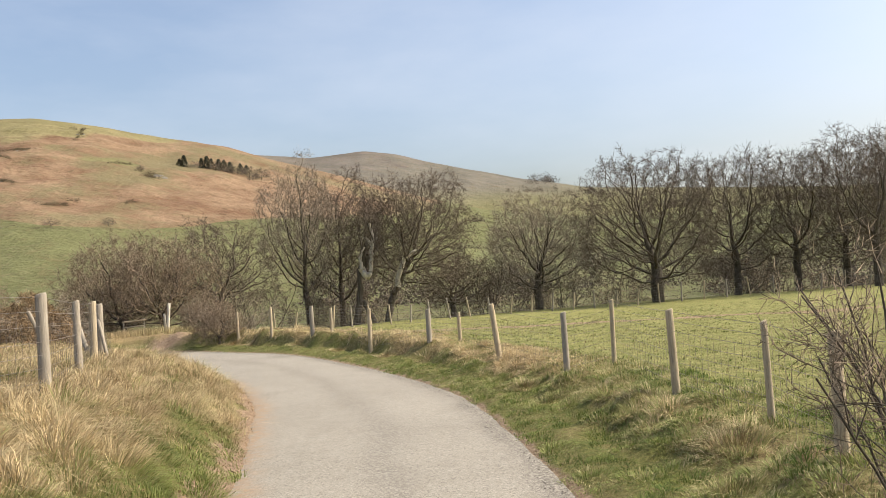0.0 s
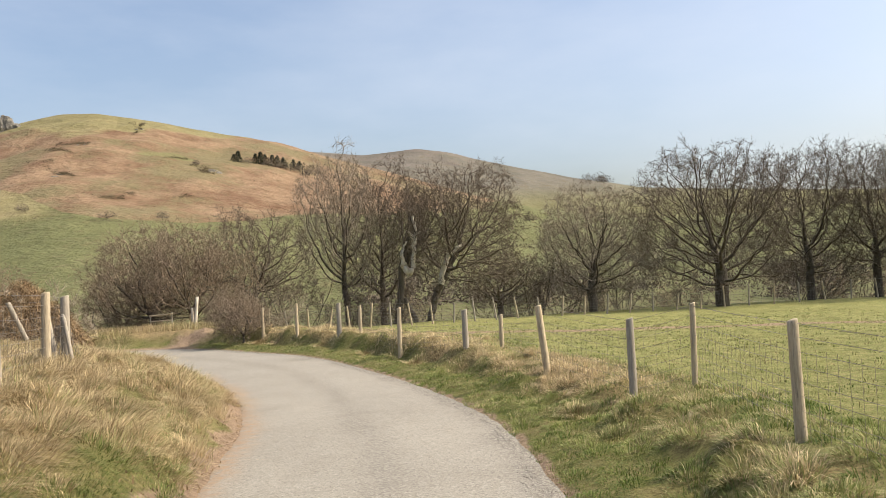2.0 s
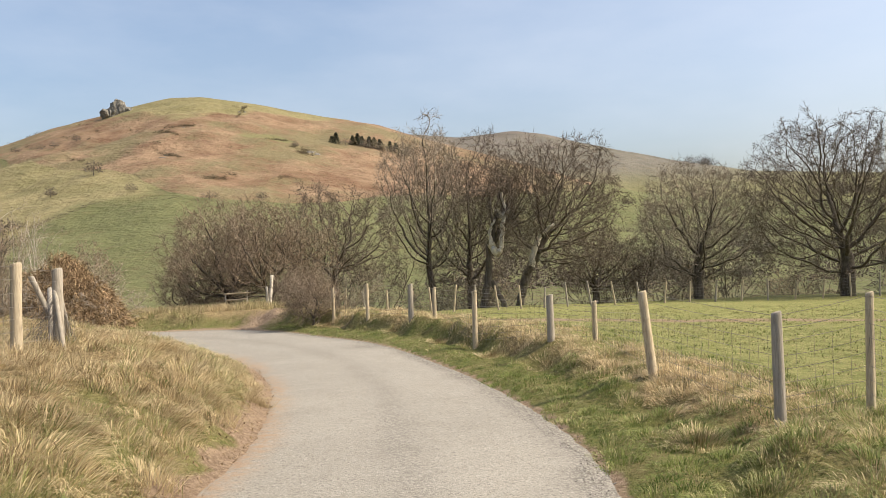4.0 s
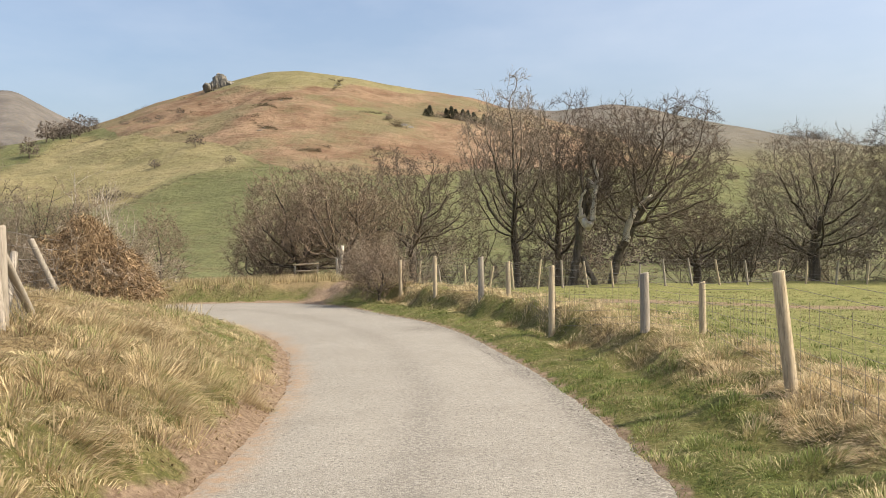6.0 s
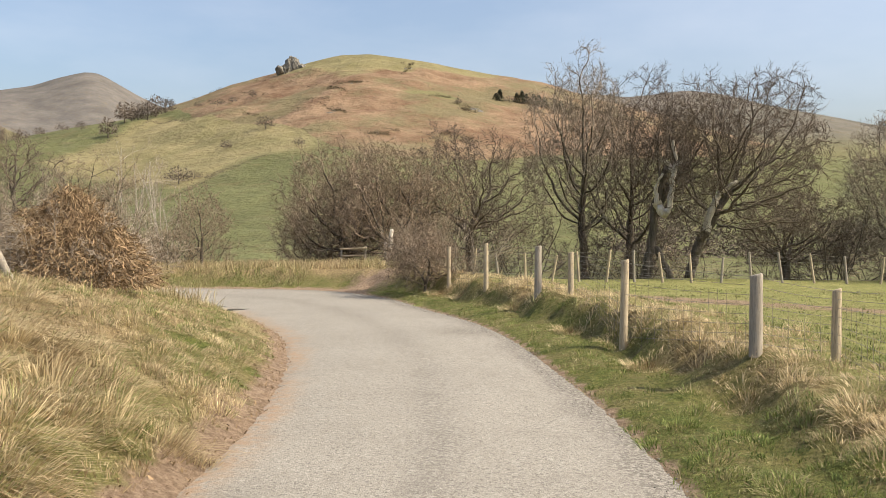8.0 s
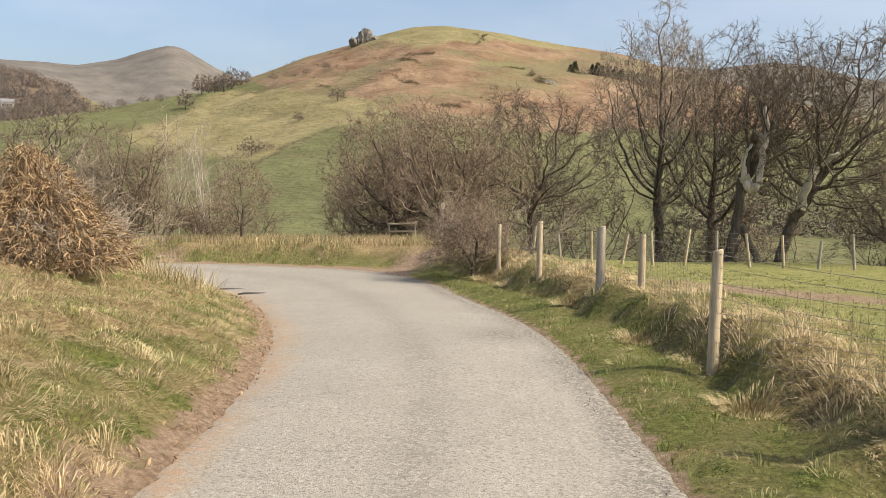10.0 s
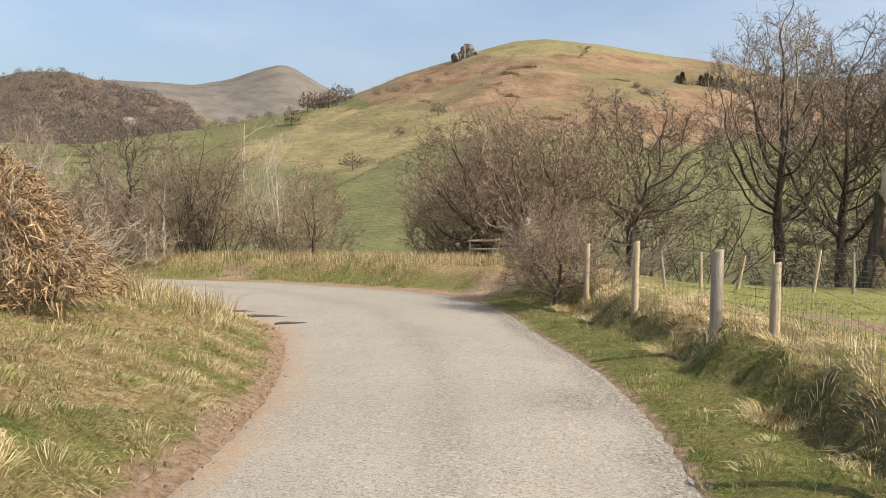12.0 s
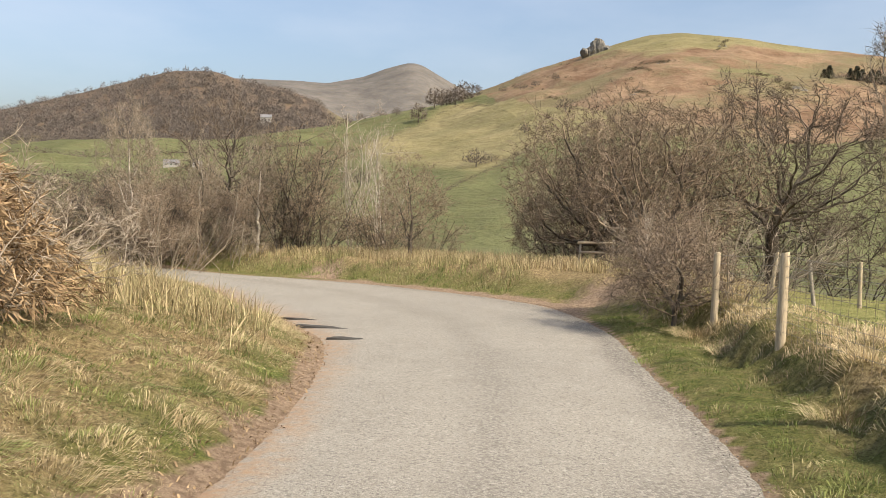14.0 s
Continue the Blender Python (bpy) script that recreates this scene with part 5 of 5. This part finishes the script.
def bank_grass(name, box, count, per, hlo, hhi, seed, label, wlo=0.0023, whi=0.0046):
    rng = np.random.default_rng(seed)
    x, y, ux, uy, i = tufts(rng, box, count, per, 0.09, bank_keep)
    gx, gy = edge_slope(LE, x, y)
    n = len(x)
    dry = bank_dry(x, y)
    sway = 0.55 + 0.45 * lump(x, y, 0.9, 6)
    lx = -gx * sway * 1.3 + 0.5 * lump(x, y, 0.45, 14) + ux * 0.45 + rng.normal(size=n) * 0.2
    ly = -gy * sway * 1.3 + 0.5 * lump(x, y, 0.45, 15) + uy * 0.45 + rng.normal(size=n) * 0.2 - 0.15
    h = rng.uniform(hlo, hhi, n) * (0.55 + 0.5 * dry) * (0.8 + 0.3 * lump(x, y, 1.2, 8))
    ox, oy, q, mark = clumps(x, y, 0.42, 1.0)
    lx, ly = lx + ox * 2.2, ly + oy * 2.2
    h = h * np.clip(1.6 - 1.6 * q, 0.22, 1.6) * (0.65 + 0.6 * mark)
    k = i.max() + 1
    own = rng.normal(size=(k, 2)) * 0.3
    lx, ly = lx + own[i, 0], ly + own[i, 1]
    h = h * rng.uniform(0.6, 1.35, k)[i]
    pick = rng.uniform(size=k)[i]
    d = np.where(pick < dry, np.clip(0.75 + 0.3 * dry, 0, 1), 0.12 + 0.25 * dry) + rng.normal(size=n) * 0.08
    blades(name, x, y, np.maximum(h, 0.04), lx, ly, rng.uniform(wlo, whi, n), np.clip(d, 0, 1), label, seed, tone=np.clip(0.7 * rng.uniform(size=k)[i] ** 1.4 + 0.6 * mark - 0.08, 0, 1))


bank_grass("bank_grass", (-9, -1.5, 3.0, 16), 17500, 15, 0.11, 0.25, 102, "long straw-coloured grass swept over the roadside bank")
bank_grass("bank_grass", (-14, -3.5, 15.5, 28.0), 23000, 12, 0.06, 0.15, 103, "mixed green and straw tussock grass on the bank", 0.0022, 0.0044)


def verge_keep(x, y):
    d = -side_dist(RE, x, y)
    return np.where((d > 0.06 + 0.12 * lump(x, y, 0.5, 2)) & (d < 2.9) & ~((x < -9) & (y > 31)), 1.0, 0)


def verge(name, box, count, per, seed, label):
    rng = np.random.default_rng(seed)
    x, y, ux, uy, i = tufts(rng, box, count, per, 0.08, verge_keep)
    d = -side_dist(RE, x, y)
    n = len(x)
    ridge = smooth(0.9, 1.35, d + 0.3 * lump(x, y, 1.0, 5))
    patch = 0.5 + 0.5 * lump(x, y, 1.1, 7)
    early = smooth(15.5, 12.5, y)
    dry = np.clip(0.1 + 0.2 * patch * (1 - 0.5 * early) + ridge * (0.5 + 0.5 * patch) * (1 - 0.8 * early) * smooth(2.9, 2.3, d), 0, 1)
    gx, gy = edge_slope(RE, x, y)
    lx = gx * 0.35 * ridge + ux * 0.6 + rng.normal(size=n) * 0.3
    ly = gy * 0.35 * ridge + uy * 0.6 + rng.normal(size=n) * 0.3
    ox, oy, q, mark = clumps(x, y, 0.4, 5.0)
    h = rng.uniform(0.03, 0.07, n) * (1 + (1.1 - 0.6 * early) * ridge * (0.6 + 0.5 * patch)) * np.clip(1.6 - 1.4 * q, 0.3, 1.6) * (0.7 + 0.6 * mark)
    lx, ly = lx + ox * 2.4, ly + oy * 2.4
    dry = np.clip(dry + 0.5 * (mark - 0.5) * (0.4 + 0.6 * ridge), 0, 1)
    k = i.max() + 1
    h = h * rng.uniform(0.6, 1.4, k)[i]
    col = np.where(rng.uniform(size=k)[i] < dry, np.clip(dry + 0.4, 0, 1), dry * 0.5)
    blades(name, x, y, h, lx, ly, rng.uniform(0.0024, 0.0046, n), col, label, seed, tone=np.clip(0.75 * rng.uniform(size=k)[i] ** 1.3 + 0.5 * mark - 0.05, 0, 1))


verge("verge_grass", (-1.5, 3.6, 2.5, 18), 17000, 12, 104, "short green verge grass with straw tussocks along the fence")
verge("verge_grass", (-10.5, 1.2, 18, 31.5), 12500, 11, 105, "short green verge grass with straw tussocks along the fence")


def field_keep(x, y):
    d = -side_dist(RE, x, y)
    return np.where((d > 2.2) & ~((x < -8) & (y > 29)) & (side_dist(RIM, x, y) < -1), np.clip(1.2 - 0.035 * d, 0.1, 1) * (0.55 + 0.45 * lump(x, y, 1.7, 4)), 0)


x, y, ux, uy, i = tufts(rng, (-7, 14, 3, 38), 17000, 8, 0.07, field_keep)
n = len(x)
blades("pasture_grass", x, y, rng.uniform(0.03, 0.085, n), ux * 0.7, uy * 0.7, rng.uniform(0.003, 0.006, n), np.clip(0.28 + 0.35 * lump(x, y, 1.2, 3) + 0.2 * lump(x, y, 3.1, 6) + rng.normal(size=n) * 0.25, 0, 0.9), "grazed yellow-green pasture grass behind the fence", 106)


def strip_keep(x, y):
    d = -side_dist(RE, x, y)
    return np.where((d > 0.75) & (d < 4.6) & (x < -9.5) & (y > 31) & ~((x > -14.2) & (d < 2.2)), 1.0, 0)


x, y, ux, uy, i = tufts(rng, (-30, -9.5, 31, 39), 5200, 9, 0.12, strip_keep)
n, d = len(x), -side_dist(RE, x, y)
tall = smooth(1.3, 2.3, d)
blades("strip_grass", x, y, rng.uniform(0.08, 0.16, n) + tall * rng.uniform(0.05, 0.34, n), ux * 0.4 + rng.normal(size=n) * 0.2, uy * 0.4 + rng.normal(size=n) * 0.2, rng.uniform(0.004, 0.007, n), np.clip(0.35 + 0.5 * tall + 0.35 * lump(x, y, 1.5, 2) + rng.normal(size=n) * 0.15, 0, 1), "tall bleached grass on the strip across the road", 107)


# tussocks of dead grass that stand out
def tussock(x0, y0, r, h, n, seed, dry, label):
    rng = np.random.default_rng(seed)
    a, q = rng.uniform(0, 2 * np.pi, n), np.sqrt(rng.uniform(size=n))
    x, y = x0 + np.cos(a) * q * r * 0.6, y0 + np.sin(a) * q * r * 0.6
    blades("grass_tussock", x, y, rng.uniform(0.35, 0.8, n) * h, np.cos(a) * q * 1.25 + rng.normal(size=n) * 0.3, np.sin(a) * q * 1.25 + rng.normal(size=n) * 0.3, rng.uniform(0.002, 0.004, n), np.clip(dry + rng.normal(size=n) * 0.2, 0, 1), label, seed)


for k, (x0, y0, r, h, d) in enumerate([(2.3, 7.0, 0.45, 0.3, 0.7), (2.1, 8.2, 0.4, 0.22, 0.2), (1.9, 6.0, 0.4, 0.22, 0.5), (-1.6, 20.6, 0.4, 0.25, 0.9), (-3.1, 23.4, 0.4, 0.28, 0.9), (-4.6, 25.6, 0.45, 0.3, 0.85), (-6.6, 28.4, 0.4, 0.3, 1.0), (-7.6, 29.5, 0.45, 0.35, 1.0), (1.3, 11.5, 0.4, 0.22, 0.4), (1.1, 13.2, 0.4, 0.25, 0.7)]):
    tussock(x0, y0, r, h, 420, 500 + k, d, "thick tussock of bleached grass on the verge")

# ---- the dead bracken heap on the bank ----
gx0, gy0 = -10.3, 21.2
thicket("gorse_bush", gx0 - 0.3, gy0, gz(gx0, gy0) - 0.1, 1.3, 2.0, 40, 91, (PALETWIG, PALETWIG), "old gorse bush with straw-pale stems on the bank", dense=0.8, upright=0.1, thick=0.006, twigs=1.2)
rng = np.random.default_rng(92)
n = 16000
d = unit(rng.normal(size=(n, 3)))
p = d * (rng.uniform(0.3, 1, (n, 1)) ** 0.4) * (1.5, 1.2, 1.5)
p[:, 2] = np.abs(p[:, 2])
p[:, :2] *= 1 - 0.4 * p[:, 2:] / 1.35
p[:, :2] += (-0.35, 0)
p *= 1 + 0.12 * np.sin(5 * p[:, :1] + 3) * np.sin(6 * p[:, 2:] + 4 * p[:, 1:2])
e1, e2 = unit(rng.normal(size=(n, 3)) * 0.7 + d + (0, 0, -0.5)), unit(rng.normal(size=(n, 3)))
ln = rng.uniform(0.06, 0.2, (n, 1))
v = np.stack([p - e2 * 0.006, p + e2 * 0.006, p + e1 * ln * 0.5 + e2 * 0.012, p + e1 * ln], 1).reshape(-1, 3)
k = np.arange(n)[:, None] * 4
m = Mat("dead_bracken", 0.85, 0.15)
BRACKEN = m.color(m.mix(m.island(), (0.1, 0.062, 0.032), (0.42, 0.3, 0.175))).m
heap = mesh_part("dead_bracken", v + (gx0, gy0, gz(gx0, gy0)), np.concatenate([k + (0, 1, 2), k + (0, 2, 3)]), BRACKEN)
tagged(heap, "heap of dead brown bracken fronds round a gorse bush", "bracken", kind="stuff")
rng = np.random.default_rng(93)
n = 5200
x, y = -13.6 + rng.normal(size=n) * 1.5, 24.2 + rng.normal(size=n) * 0.7
ok = side_dist(LE, x, y) > 0.6
x, y = x[ok], y[ok]
n = len(x)
blades("dead_stalks", x, y, rng.uniform(0.15, 0.6, n), rng.normal(size=n) * 0.5, rng.normal(size=n) * 0.5, rng.uniform(0.003, 0.006, n), rng.uniform(0.6, 1, n), "bleached dead stalks on the end of the bank", 94)

# ---- loose stones along the lane ----
m = Mat("chippings", 0.85, 0.3)
STONE = m.color(m.mix(m.island(), (0.15, 0.135, 0.12), (0.42, 0.39, 0.345))).m
rng = np.random.default_rng(111)


def chippings(count, lo, hi, u0, u1, label, y0=3.0, y1=31.0):
    x, y = rng.uniform(-13, 2.2, count * 14), rng.uniform(y0, y1, count * 14)
    d = -side_dist(RE, x, y)
    l = side_dist(LE, x, y)
    ok = (l < 0.25) & (d > u0) & (d < u1) & (rng.uniform(size=len(x)) < np.exp(-((d - (u0 + u1) / 2) / (0.35 * (u1 - u0))) ** 2))
    x, y, d = x[ok][:count], y[ok][:count], d[ok][:count]
    n = len(x)
    s = rng.uniform(lo, hi, n)
    base = np.array([[1, 0, 0], [0, 1, 0], [-1, 0, 0], [0, -1, 0], [0, 0, 1], [0, 0, -1]], float)
    tri = np.array([[0, 1, 4], [1, 2, 4], [2, 3, 4], [3, 0, 4], [1, 0, 5], [2, 1, 5], [3, 2, 5], [0, 3, 5]])
    v = base[None] * rng.uniform(0.6, 1.3, (n, 6, 1)) * s[:, None, None] * (1, 1, 0.7)
    a = rng.uniform(0, 6.28, n)
    c_, s_ = np.cos(a)[:, None], np.sin(a)[:, None]
    v = np.stack([v[..., 0] * c_ - v[..., 1] * s_, v[..., 0] * s_ + v[..., 1] * c_, v[..., 2]], -1)
    z = np.maximum(ground_z(x, y, 0.0), road_z(x, y)) + 0.008 * (d < 0)
    v += np.stack([x, y, z + s * 0.2], -1)[:, None]
    f = (tri[None] + np.arange(n)[:, None, None] * 6).reshape(-1, 3)
    tagged(mesh_part("gravel", v.reshape(-1, 3), f, STONE), label, "gravel", kind="stuff")


chippings(11000, 0.003, 0.010, -0.45, 0.12, "loose grey gravel along the edge of the lane")
chippings(4500, 0.004, 0.010, -2.4, -0.9, "fine loose chippings on the crown of the lane")


# leaf litter and short dead stems along the foot of the bank
rng = np.random.default_rng(121)
x, y = rng.uniform(-14, -1.5, 60000), rng.uniform(4, 28, 60000)
l = side_dist(LE, x, y)
ok = (l > -0.12) & (l < 0.55) & (rng.uniform(size=len(x)) < np.exp(-((l - 0.2) / 0.25) ** 2))
x, y = x[ok][:9000], y[ok][:9000]
n = len(x)
blades("leaf_litter", x, y, rng.uniform(0.015, 0.06, n), rng.normal(size=n) * 1.1, rng.normal(size=n) * 1.1, rng.uniform(0.003, 0.009, n), rng.uniform(0.3, 1, n), "brown leaf litter and dead stems at the foot of the bank", 122, -0.004).data.materials[0] = BRACKEN
